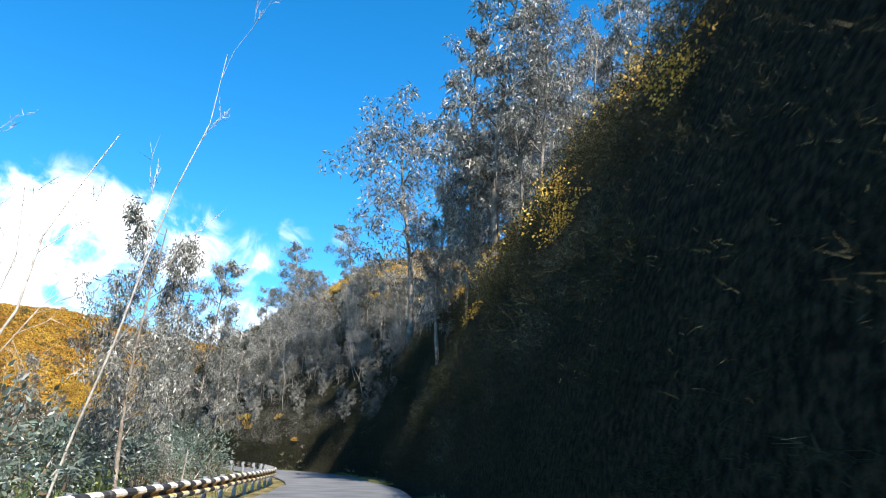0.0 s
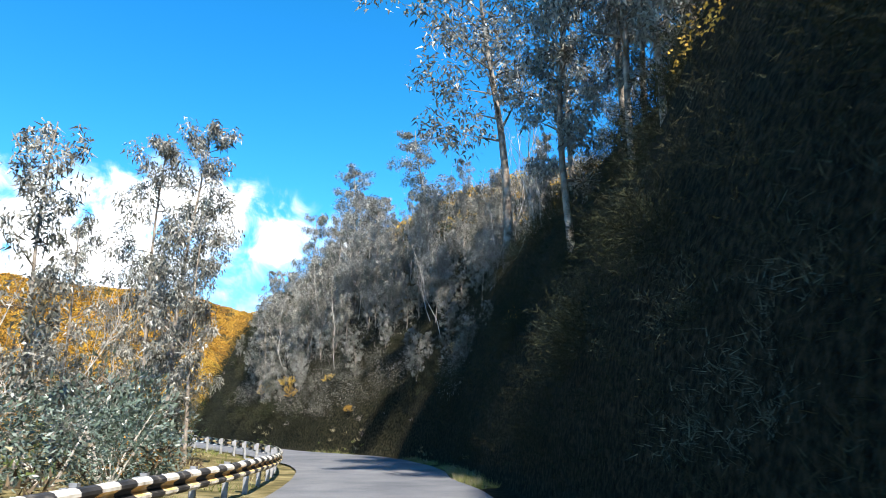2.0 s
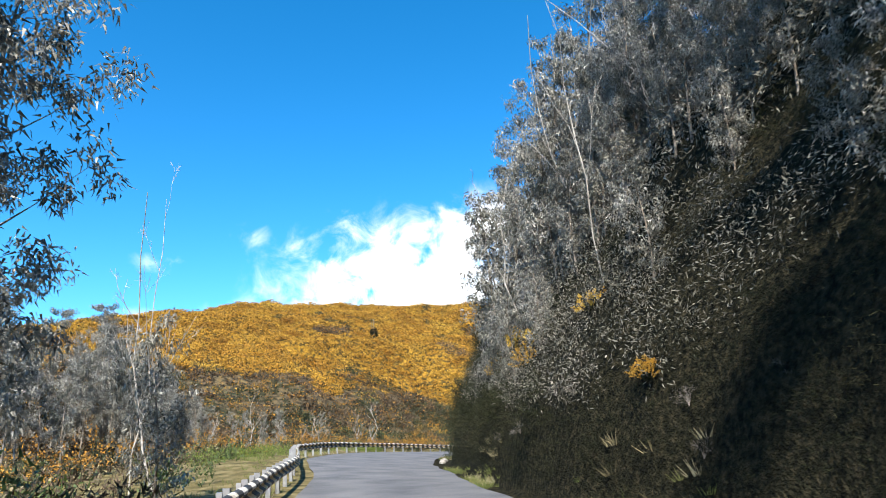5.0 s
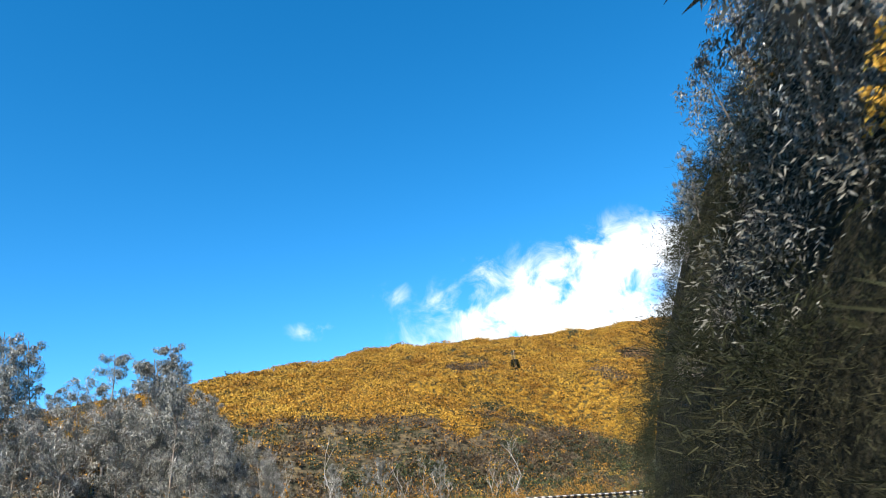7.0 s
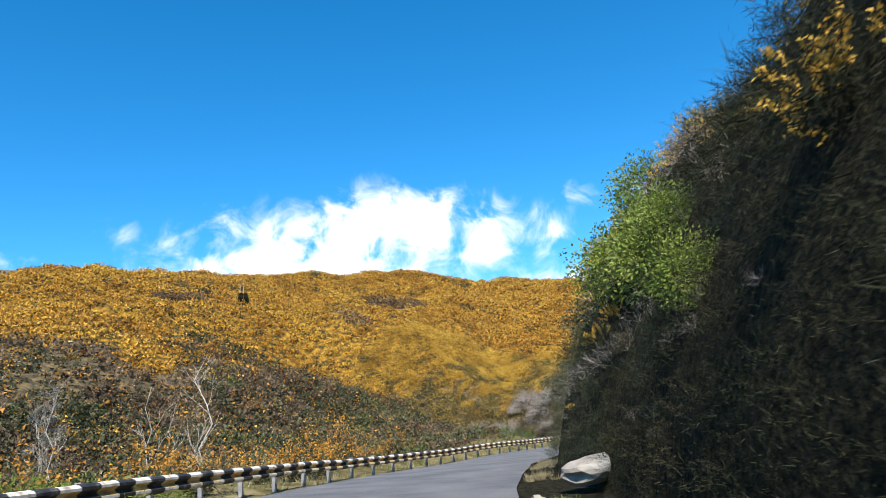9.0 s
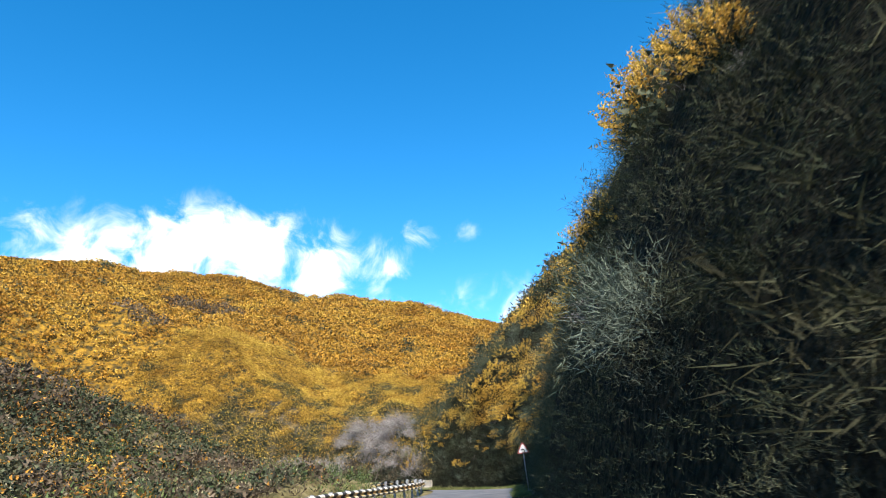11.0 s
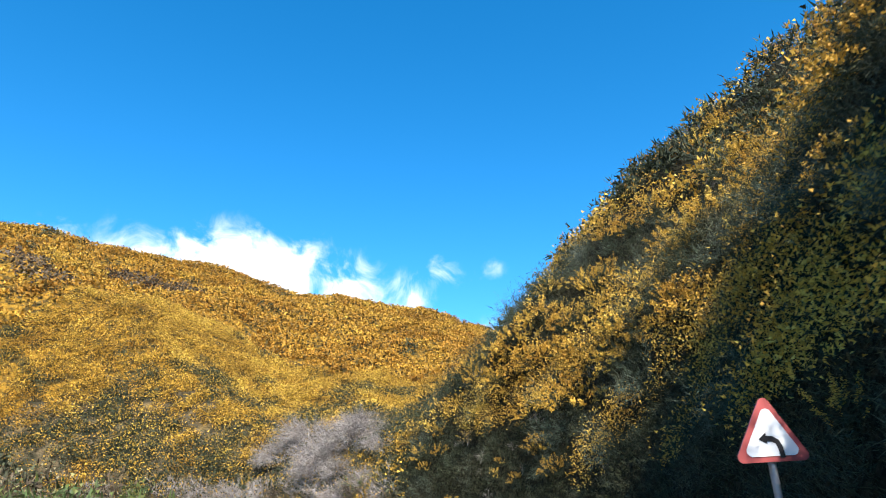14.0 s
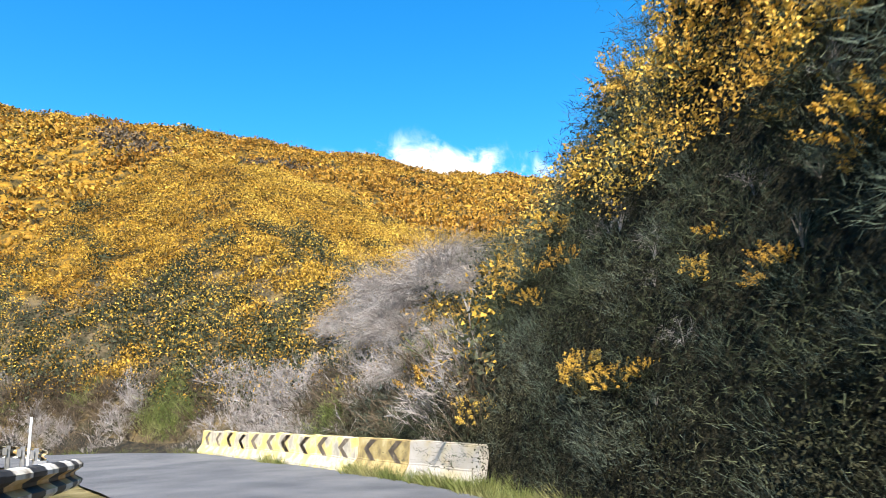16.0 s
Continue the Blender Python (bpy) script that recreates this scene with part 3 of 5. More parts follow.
def stand(x, y, turn, size=1.0, lean=(0, 0), sink=0.1):
    """A pose on the ground."""
    z = float(ground_z(np.array([x]), np.array([y]))[0])
    return pose(x, y, z - sink, lean[0], lean[1], turn) @ Matrix.Scale(size, 4)


# ---------------------------------------------------------------- clouds: a far bank of white cloud low over the hills
def build_clouds():
    az, el = np.radians(np.arange(-30, 96, 0.5)), np.radians(np.arange(2, 34, 0.5))
    A, E = np.meshgrid(az, el, indexing="ij")
    # soft lumps: bearing to the left of north, height above the horizon, half width, half height (degrees), weight
    lumps = [(36, 12, 12, 5.5, 1.0), (31, 15.5, 6, 3.8, 0.95), (27, 15.9, 5, 3.4, 0.9), (22, 14.8, 4.4, 3.2, 0.75), (16.5, 14, 3.2, 2.8, 0.55), (13.0, 16.6, 3.0, 1.9, 0.45), (9, 16.8, 2.6, 1.3, 0.36),
             (42, 15.5, 2.6, 3.2, 0.62), (46, 14.5, 3.4, 2.6, 0.5), (50, 16.5, 2.2, 1.5, 0.42), (57, 14.2, 2.6, 1.0, 0.45), (49, 9, 6, 2.6, 0.7), (60, 9.8, 3.5, 1.0, 0.6), (16, 9, 7, 3, 0.8), (6, 10, 8, 3, 0.6), (70, 8, 8, 2.0, 0.5)]
    cover = np.zeros_like(A)
    for a, e, w, h, g in lumps:
        cover = np.maximum(cover, g * np.exp(-(((np.degrees(A) - a) / w) ** 2 + ((np.degrees(E) - e) / h) ** 2) * 0.9))
    r = 2600
    v = np.stack([-np.sin(A) * np.cos(E), np.cos(A) * np.cos(E), np.sin(E)], -1).reshape(-1, 3) * r
    n, m = A.shape
    a = (np.arange(n - 1)[:, None] * m + np.arange(m - 1)).ravel()
    mat = bpy.data.materials.new("cloud")
    mat.use_nodes = True
    t = mat.node_tree
    t.nodes.remove(t.nodes["Principled BSDF"])
    att = t.nodes.new("ShaderNodeAttribute")
    att.attribute_name = "cover"
    geo = t.nodes.new("ShaderNodeNewGeometry")
    tex = t.nodes.new("ShaderNodeTexNoise")
    tex.inputs["Scale"].default_value, tex.inputs["Detail"].default_value, tex.inputs["Roughness"].default_value, tex.inputs["Distortion"].default_value = 0.0075, 9, 0.58, 0.5
    t.links.new(geo.outputs["Position"], tex.inputs["Vector"])
    mad = t.nodes.new("ShaderNodeMath")
    mad.operation, mad.inputs[1].default_value = "MULTIPLY_ADD", 3.9
    mad.inputs[2].default_value = -0.98
    t.links.new(tex.outputs[0], mad.inputs[0])
    mul = t.nodes.new("ShaderNodeMath")
    mul.operation = "MULTIPLY"
    t.links.new(mad.outputs[0], mul.inputs[0])
    t.links.new(att.outputs["Fac"], mul.inputs[1])
    mr = t.nodes.new("ShaderNodeMapRange")
    mr.interpolation_type = "SMOOTHSTEP"
    mr.inputs[1].default_value, mr.inputs[2].default_value = 0.22, 0.95
    t.links.new(mul.outputs[0], mr.inputs[0])
    em = t.nodes.new("ShaderNodeEmission")
    em.inputs[0].default_value, em.inputs[1].default_value = (0.93, 0.97, 1.0, 1), 0.80
    tr = t.nodes.new("ShaderNodeBsdfTransparent")
    mix = t.nodes.new("ShaderNodeMixShader")
    t.links.new(mr.outputs[0], mix.inputs[0])
    t.links.new(tr.outputs[0], mix.inputs[1])
    t.links.new(em.outputs[0], mix.inputs[2])
    t.links.new(mix.outputs[0], t.nodes["Material Output"].inputs[0])
    me = mesh_of("cloud_backdrop", v, np.stack([a, a + m, a + m + 1, a + 1], -1), [mat], smooth=True)
    me.attributes.new("cover", "FLOAT", "POINT").data.foreach_set("value", cover.ravel().astype(np.float32))
    ob = new("cloud_backdrop", me)
    tagged(ob, "bank of white cumulus cloud low behind the hill", "cloud", kind="structure")


build_clouds()


# ---------------------------------------------------------------- guardrails
def guardrail(start, end, label, high=0.66):
    """A corrugated crash barrier along the road from one station to another: beams of 4 m on posts."""
    def side(s):
        return -np.interp(s, RUN, RAIL)

    def level(s):
        return np.interp(s, RUN, WAY[:, 2]) - np.interp(s, RUN, WAY[:, 3]) * side(s)
    ox, oy = off(start, side(start))
    oz = float(level(start))
    rail = thing("guardrail", label, "guardrail")
    rail.location = (ox, oy, oz)
    away = -1
    profile = [(0.05, 0.0), (0.0, -0.015), (-0.035, -0.05), (-0.035, -0.085), (0.045, -0.135), (0.045, -0.175), (-0.035, -0.225), (-0.035, -0.26), (0.0, -0.295), (0.05, -0.31)]
    column = [2, 0, 0, 1, 1, 1, 0, 0, 2]          # 0 ridge, 1 valley, 2 hem
    s0 = start
    while s0 < end - 0.5:
        s1 = min(s0 + 4.0, end)
        st = np.arange(s0, s1 + 0.3, 0.25)
        sag = 0.02 * grain(np.array([s0]), np.array([0.5]), 1.7, 9)[0]
        rows = []
        for dep, h in profile:
            x, y = off(st, side(st) + away * dep + 0.01 * np.sin(st))
            z = level(st) + high + h + sag
            rows.append(np.stack([x - ox, y - oy, z - oz], -1))
        v = np.array(rows)
        c, k = v.shape[:2]
        quads, mats = [], []
        for p in range(c - 1):
            for q in range(k - 1):
                quads.append((p * k + q, p * k + q + 1, (p + 1) * k + q + 1, (p + 1) * k + q))
                dark = int(np.floor((st[q] + 0.01) / 0.5 + (0.4 if st[q] % 7 < 3 else 0))) % 2 == 0
                mats.append(2 if dark else (1 if column[p] == 1 else 0))
        me = mesh_of("beam", v.reshape(-1, 3), quads, [RAIL_WHITE, RAIL_OCHRE, RAIL_BLACK], mats, smooth=False)
        ob = new("beam", me)
        ob.parent = rail
        sol = ob.modifiers.new("thick", "SOLIDIFY")
        sol.thickness = 0.006
        s0 += 4.0
    bm = bmesh.new()
    for w, d, dx in ((0.012, 0.11, 0), (0.06, 0.012, 0.049), (0.06, 0.012, -0.049)):
        bmesh.ops.create_cube(bm, size=1, matrix=Matrix.Translation((0.024 if w > 0.02 else 0, dx, 0.2)) @ Matrix.Diagonal((w, d, 0.98, 1)))
    bmesh.ops.create_cube(bm, size=1, matrix=Matrix.Translation((0, 0.09 * -away, 0.54)) @ Matrix.Diagonal((0.10, 0.09, 0.20, 1)))
    first = part("post", bm, STEEL, rail)
    for q, s in enumerate(np.arange(start + 0.3, end, 2.0)):
        ob = first if q == 0 else first.copy()
        if q:
            scene.collection.objects.link(ob)
        x, y = off(s, side(s) + away * 0.19)
        z = level(s)
        tx, ty = np.interp(s, RUN, TAN[:, 0]), np.interp(s, RUN, TAN[:, 1])
        ob.matrix_basis = pose(x - ox, y - oy, z - oz, rng.uniform(-2, 2), rng.uniform(-2, 2), math.degrees(math.atan2(ty, tx)))
    return rail


RAIL_END = 160.0
guardrail(-24, RAIL_END, "steel guardrail with black and white stripes along the valley side")
guardrail(171.5, 184, "steel guardrail with worn stripes past the bend")


# ---------------------------------------------------------------- concrete barriers on the outside of the bend
def concrete_barrier(paint, arrows, label):
    """A sloped concrete block, 2 m long, some with two dark chevrons painted on the upper face."""
    ob = thing("concrete_barrier", label, "road barrier", "barriers on the bend")
    bm = bmesh.new()
    prof = [(-0.30, 0), (-0.30, 0.10), (-0.13, 0.34), (-0.09, 0.78), (0.09, 0.78), (0.13, 0.34), (0.30, 0.10), (0.30, 0)]
    ends = []
    for x in (-0.985, -0.5, 0.0, 0.5, 0.985):
        ends.append([bm.verts.new((x, y + rng.normal() * 0.004, z + rng.normal() * 0.006 * (z > 0.2))) for y, z in prof])
    k = len(prof)
    for e0, e1 in zip(ends, ends[1:]):
        for i in range(k):
            bm.faces.new((e0[i], e0[(i + 1) % k], e1[(i + 1) % k], e1[i]))
    bm.faces.new(ends[0]), bm.faces.new(ends[-1][::-1])
    bmesh.ops.recalc_face_normals(bm, faces=bm.faces)
    bmesh.ops.bevel(bm, geom=[e for e in bm.edges if e.calc_face_angle(0) > 0.3], offset=0.022, segments=2, affect="EDGES")
    part("body", bm, paint, ob)

    def face_y(z):
        return np.interp(z, [0.10, 0.34, 0.78], [-0.30, -0.13, -0.09]) - 0.008
    for cx in (-0.42, 0.5) if arrows else ():
        bm = bmesh.new()
        rows = [[bm.verts.new((cx + sh + w + rng.normal() * 0.008, face_y(z), z)) for w in (-0.10, 0.10)] for z, sh in ((0.33, 0.14), (0.44, 0.0), (0.55, -0.14), (0.65, -0.02), (0.755, 0.12))]
        for p, q in zip(rows, rows[1:]):
            bm.faces.new((p[0], p[1], q[1], q[0]))
        bmesh.ops.solidify(bm, geom=bm.faces[:], thickness=0.004)
        part("arrow", bm, BLACK, ob, "faded dark chevron")
    return ob


BAR_A, BAR_B = Vector((-68.0, 155.5)), Vector((-53.9, 148.7))
blocks = [concrete_barrier(YELLOW, True, "weathered yellow concrete road barrier with faded black chevrons"), concrete_barrier(OCHRE, True, "ochre stained concrete road barrier with dark chevrons"), concrete_barrier(CONCRETE_PALE, False, "bare pale concrete road barrier with flaking paint")]
placed = set()
for q in range(7):
    p = BAR_A.lerp(BAR_B, (q + 0.5) / 7)
    ang = math.degrees(math.atan2(BAR_B.y - BAR_A.y, BAR_B.x - BAR_A.x)) + rng.uniform(-1.5, 1.5)
    m4 = pose(p.x, p.y, float(ground_z(np.array([p.x]), np.array([p.y]))[0]), rng.uniform(-1.5, 1.5), rng.uniform(-1, 1), ang) @ Matrix.Diagonal((1.12, 1, 1, 1))
    k = 1 if q == 5 else 2 if q == 6 else 0
    if k in placed:
        copy_thing(blocks[k], m4)
    else:
        blocks[k].matrix_basis = m4
        placed.add(k)


# ---------------------------------------------------------------- the warning sign
def warning_sign(x, y, turn):
    ob = thing("road_sign", "triangular bend warning sign, red border on white", "road sign")
    z = float(ground_z(np.array([x]), np.array([y]))[0]) - 0.12
    ob.matrix_basis = pose(x, y, z, 0, -2.5, turn)

    def tri(name, size, depth, y0, mat, label=""):
        bm = bmesh.new()
        corners = []
        r = size / math.sqrt(3)
        for k in range(3):
            a = math.pi / 2 + k * 2 * math.pi / 3
            c = Vector((r * math.cos(a), 0, r * math.sin(a)))
            for j in range(-2, 3):
                b = a + j * math.radians(26)
                corners.append(c * (1 - 0.11 * 0.75 / size) + Vector((math.cos(b), 0, math.sin(b))) * 0.045)
        f = bm.faces.new([bm.verts.new(c + Vector((0, y0, 2.05))) for c in corners])
        ext = bmesh.ops.extrude_face_region(bm, geom=[f])
        bmesh.ops.translate(bm, vec=(0, depth, 0), verts=[v for v in ext["geom"] if isinstance(v, bmesh.types.BMVert)])
        bmesh.ops.recalc_face_normals(bm, faces=bm.faces)
        return part(name, bm, mat, ob, label)
    tri("border", 0.55, 0.02, 0.0, SIGN_RED, "red sign border")
    tri("panel", 0.40, 0.006, -0.006, SIGN_WHITE, "white sign panel")
    bm = bmesh.new()
    pts = [(0.07, -0.10), (0.066, -0.03), (0.046, 0.02), (0.008, 0.045), (-0.035, 0.05)]
    rows = []
    for i, (px, pz) in enumerate(pts):
        a = Vector(pts[min(i + 1, len(pts) - 1)]) - Vector(pts[max(i - 1, 0)])
        nrm = Vector((-a.y, a.x)).normalized() * 0.021
        rows.append([bm.verts.new((px + s * nrm.x, -0.010, 2.0 + pz + s * nrm.y)) for s in (-1, 1)])
    for p, q in zip(rows, rows[1:]):
        bm.faces.new((p[0], p[1], q[1], q[0]))
    bm.faces.new([bm.verts.new(c) for c in ((-0.033, -0.010, 2.095), (-0.033, -0.010, 2.005), (-0.095, -0.010, 2.046))])
    part("arrow", bm, SIGN_BLACK, ob, "black bent arrow")
    bm = bmesh.new()
    bmesh.ops.create_cone(bm, segments=12, radius1=0.03, radius2=0.03, depth=2.5, cap_ends=True, matrix=Matrix.Translation((0, 0.055, 1.05)))
    part("post", bm, STEEL, ob)
    for h in (1.92, 2.22):
        bm = bmesh.new()
        bmesh.ops.create_cube(bm, size=1, matrix=Matrix.Translation((0, 0.035, h)) @ Matrix.Diagonal((0.12, 0.06, 0.03, 1)))
        part("bracket", bm, STEEL, ob)
    return ob


warning_sign(-44.56, 127.52, 12)

# ---------------------------------------------------------------- centre line dashes
lane = thing("lane_marking", "worn white dashed centre line on the asphalt", "road marking")
tagged(lane, kind="structure")
for s in np.arange(-9, 24, 7.0):
    st = np.arange(s, s + 3.01, 0.5)
    v, f = ribbon(st, np.array([-1.8, -1.7]), 0.005)
    ob = new("dash", mesh_of("dash", v, f, [PAINT]))
    ob.parent = lane

# ---------------------------------------------------------------- trees
TREES = {}


def make_trees():
    for key, h, w, c in (("tall", 13, 1.5, 6200), ("broad", 12, 2.3, 8200), ("slim", 10, 1.1, 3200), ("young", 7, 1.5, 2800), ("high", 14, 2.4, 7500)):
        for variant in range(1 if key == "high" else 2):
            ob = thing("eucalyptus_tree", "slender grey-green eucalyptus tree with a pale peeling trunk", "tree", "eucalyptus trees by the road")
            wood, crown = eucalyptus(h, w, c, bare={"young": 0.04, "high": 0.34}.get(key, 0.2))
            piece("trunk", wood, [BARK], ob, smooth=True)
            piece("crown", crown, [EUCA], ob)
            TREES.setdefault(key, []).append([ob, False])
    for variant in range(3):
        ob = thing("bare_tree", "leafless pale grey tree with thin rising twigs", "tree", "bare trees by the road")
        piece("trunk", bare_tree(9, 9, 0.07, 0.007), [BARK_PALE], ob, smooth=True)
        TREES.setdefault("bare", []).append([ob, False])
    for variant in range(2):
        ob = thing("dead_tree", "tall thin dead white eucalyptus tree on the bank", "tree", "dead trees on the bank")
        piece("trunk", bare_tree(9, 4, 0.06, 0.0048), [BARK_PALE], ob, smooth=True)
        TREES.setdefault("stem", []).append([ob, False])


def tree(key, x, y, height, variant=0, lean=(0, 0), turn=None, wide=1.0):
    base = {"tall": 13, "broad": 12, "slim": 10, "young": 7, "high": 14, "bare": 9, "stem": 9}[key]
    slot = TREES[key][variant % len(TREES[key])]
    turn = rng.uniform(0, 360) if turn is None else turn
    m = stand(x, y, turn, height / base, lean, 0.15) @ Matrix.Diagonal((wide, wide, 1, 1))
    if slot[1]:
        return copy_thing(slot[0], m)
    slot[0].matrix_basis, slot[1] = m, True
    return slot[0]


make_trees()


def tree_to(key, x, y, top, variant=0, lean=(0, 0), wide=1.0):
    """A tree whose top reaches the height top."""
    z = float(ground_z(np.array([x]), np.array([y]))[0])
    return tree(key, x, y, max(2.0, top - z), variant, lean, None, wide)


def grove(key, count, s_range, d_range, h_range, lean=3):
    for q in range(count):
        s = s_range[0] + (s_range[1] - s_range[0]) * (q + rng.random()) / count
        d = rng.uniform(*d_range)
        x, y = off(s, d + np.interp(s, RUN, RIGHT_EDGE + FOOT) - 1.9 if d > 0 else d)
        tree(key, float(x), float(y), rng.uniform(*h_range), rng.integers(0, 2), (rng.uniform(-lean, lean), rng.uniform(-lean, lean)))


# the strip between the guardrail and the valley
for key, x, y, top in (("tall", -14.2, 41.3, 12.3), ("tall", -12.6, 39.6, 8.5), ("slim", -12.8, 32.4, 8.3), ("tall", -10.6, 22.5, 7.8), ("broad", -12.2, 27.5, 6.5), ("broad", -18.3, 47.0, 15.0), ("tall", -17.4, 45.0, 14.0),
                       ("broad", -16.2, 45.5, 9.0), ("slim", -15.0, 36.5, 7.0), ("slim", -17.0, 42.0, 8.0)):
    tree_to(key, x, y, top, int(x * 3) % 2)
tree("stem", -8.1, 14.8, 10.4, 0, (-6, 15), 0, 0.6)
tree("stem", -9.4, 13.0, 8.0, 1, (-6, 5), 0)
tree_to("broad", -8.3, 18.6, 7.4, 1)
tree("stem", -25.5, 54.5, 8.5, 1)
tree("stem", -24.6, 53.2, 6.5, 0)
tree("young", -22.6, 52.6, 4.2, 0)
grove("slim", 6, (6, 52), (-13, -9), (5, 7.5))
grove("young", 26, (0, 54), (-11.5, -7.2), (2.6, 4.6))
grove("bare", 8, (6, 54), (-12, -8), (5, 8), 7)
# the wooded bank on the inside of the bend
for key, x, y, top in (("tall", 1.5, 38.0, 27.0), ("tall", 4.0, 40.0, 28.0), ("slim", 0.2, 44.0, 24.0), ("tall", 2.5, 33.0, 25.0), ("broad", 7.0, 30.0, 27.0), ("tall", 4.5, 43.5, 28.5), ("broad", 6.0, 37.0, 30.0), ("tall", 8.5, 33.0, 28.0), ("broad", 7.5, 40.0, 31.0), ("tall", 10.0, 36.0, 30.0), ("tall", 5.5, 47.0, 30.0), ("broad", 3.0, 48.5, 28.0), ("tall", 9.5, 29.0, 25.0), ("tall", 1.6, 35.5, 19.0), ("slim", -26.6, 74.4, 8.8), ("slim", -26.0, 73.6, 8.8),
                       ("broad", -15.2, 63.0, 16.8), ("tall", -17.6, 65.0, 16.8), ("tall", -12.0, 62.5, 16.2), ("broad", -15.8, 60.8, 15.0), ("tall", -14.2, 60.4, 15.1), ("broad", -12.8, 58.8, 13.8), ("tall", -11.0, 57.0, 12.7), ("broad", -9.4, 55.6, 11.2), ("tall", -7.6, 54.4, 10.2), ("broad", -6.0, 53.0, 12.2), ("broad", -9.0, 58.5, 12.1), ("tall", 5.5, 31.0, 19.0), ("tall", 5.0, 26.0, 17.0),
                       ("young", -19.2, 62.6, 7.0), ("young", -17.4, 60.6, 6.4), ("young", -15.6, 58.9, 6.6), ("tall", -18.6, 64.2, 12.5), ("tall", -15.6, 60.8, 12.0), ("broad", -12.6, 58.2, 11.5), ("tall", -9.6, 56.2, 11.8), ("young", -18.8, 62.8, 8.5), ("slim", -18.2, 64.6, 12.2), ("slim", -19.8, 66.0, 11.5), ("young", -16.8, 61.2, 10.0), ("young", -14.8, 60.0, 9.0), ("slim", -16.4, 62.8, 13.0), ("slim", -13.4, 59.6, 10.5),
                       ("tall", -20.5, 68.5, 13.8), ("tall", -14.2, 66.0, 18.8), ("broad", -6.5, 54.5, 11.8), ("young", -9.5, 54.8, 8.5), ("slim", -4.5, 52.0, 10.2), ("tall", -6.0, 60.0, 14.4)):
    tree_to(key, x, y, top, int(x * 3) % 2)
# the two crowns that stand above the wood, and the trees that lean over the near bank
for key, x, y, top, wide in (("broad", -15.9, 73.2, 23.8, 1.7), ("broad", -17.4, 72.0, 21.5, 1.4), ("broad", -14.6, 73.6, 23.0, 1.3), ("tall", -16.8, 73.8, 24.0, 1.5), ("tall", -9.5, 68.3, 24.2, 1.7), ("tall", -9.0, 69.4, 21.5, 1.5), ("high", -2.6, 48.8, 26.5, 1.35), ("slim", -4.8, 64.9, 16.4, 1.2), ("tall", -13.2, 69.0, 16.0, 1.5),
                             ("tall", 3.0, 28.0, 19.5, 1.2), ("slim", 1.4, 32.0, 18.0, 1.1),
                             ("slim", -20.0, 64.0, 11.2, 1.3), ("young", -20.6, 64.9, 9.4, 1.0), ("tall", -19.4, 64.8, 12.4, 1.3), ("young", -19.2, 63.0, 9.0, 1.1), ("slim", -21.2, 66.4, 11.0, 1.3), ("tall", 2.2, 29.5, 25.0, 1.3), ("broad", 3.8, 27.0, 26.0, 1.1), ("broad", 1.0, 34.0, 24.0, 1.0), ("tall", -0.4, 36.0, 21.0, 1.2),
                             ("young", -5.5, 50.4, 9.0, 1.0), ("young", -4.9, 50.9, 9.6, 1.0), ("slim", -4.2, 52.3, 10.6, 1.3), ("slim", -3.7, 57.6, 12.8, 1.4), ("young", -3.2, 44.3, 7.4, 1.0), ("young", -4.2, 45.8, 6.6, 1.1), ("slim", -6.3, 55.0, 10.4, 1.3), ("slim", -5.4, 61.0, 14.6, 1.3), ("young", -6.6, 51.3, 7.6, 1.1)):
    tree_to(key, x, y, top, int(x * 3) % 2, wide=wide)
for x, y, top in ((-4.7, 64.9, 18.8), (-3.0, 62.0, 17.5), (-5.8, 61.0, 14.5), (-12.6, 60.2, 14.0), (-13.8, 63.0, 15.5), (-11.4, 60.6, 14.4), (-7.4, 58.0, 15.0)):
    tree_to("stem", x, y, top, int(x * 5) % 2, (rng.uniform(-4, 4), rng.uniform(-4, 4)))
grove("young", 34, (45, 76), (2.6, 7), (2.4, 5.2))
grove("tall", 34, (47, 73), (3.5, 11), (4.5, 7.2))
grove("slim", 18, (47, 74), (4, 10), (4.5, 7.5))
grove("stem", 50, (42, 72), (3.5, 10), (3.5, 7.5), 12)
grove("broad", 14, (44, 68), (4, 9), (4, 6.5))
# bare and half-dead trees below the road
for q, (x, y, h) in enumerate(((-57.5, 87.6, 4.6), (-55.2, 90.6, 5.4), (-53.0, 93.0, 3.6), (-55.8, 98.2, 4.2), (-56.6, 98.4, 4.0), (-56.0, 81.6, 5.4), (-52.6, 87.2, 4.6), (-59.0, 93.0, 4.8), (-61.0, 86.0, 4.6), (-50.6, 84.0, 3.6))):
    tree("bare", x, y, h, q)
for q, (x, y, h) in enumerate(((-58.6, 88.0, 5.6), (-56.6, 91.6, 5.4), (-58.0, 84.0, 5.0), (-60.5, 81.0, 6.0), (-63.0, 90.0, 5.0), (-54.0, 76.0, 5.0), (-61.0, 77.0, 7.0), (-66.0, 82.0, 7.5))):
    tree("slim", x, y, h, q)
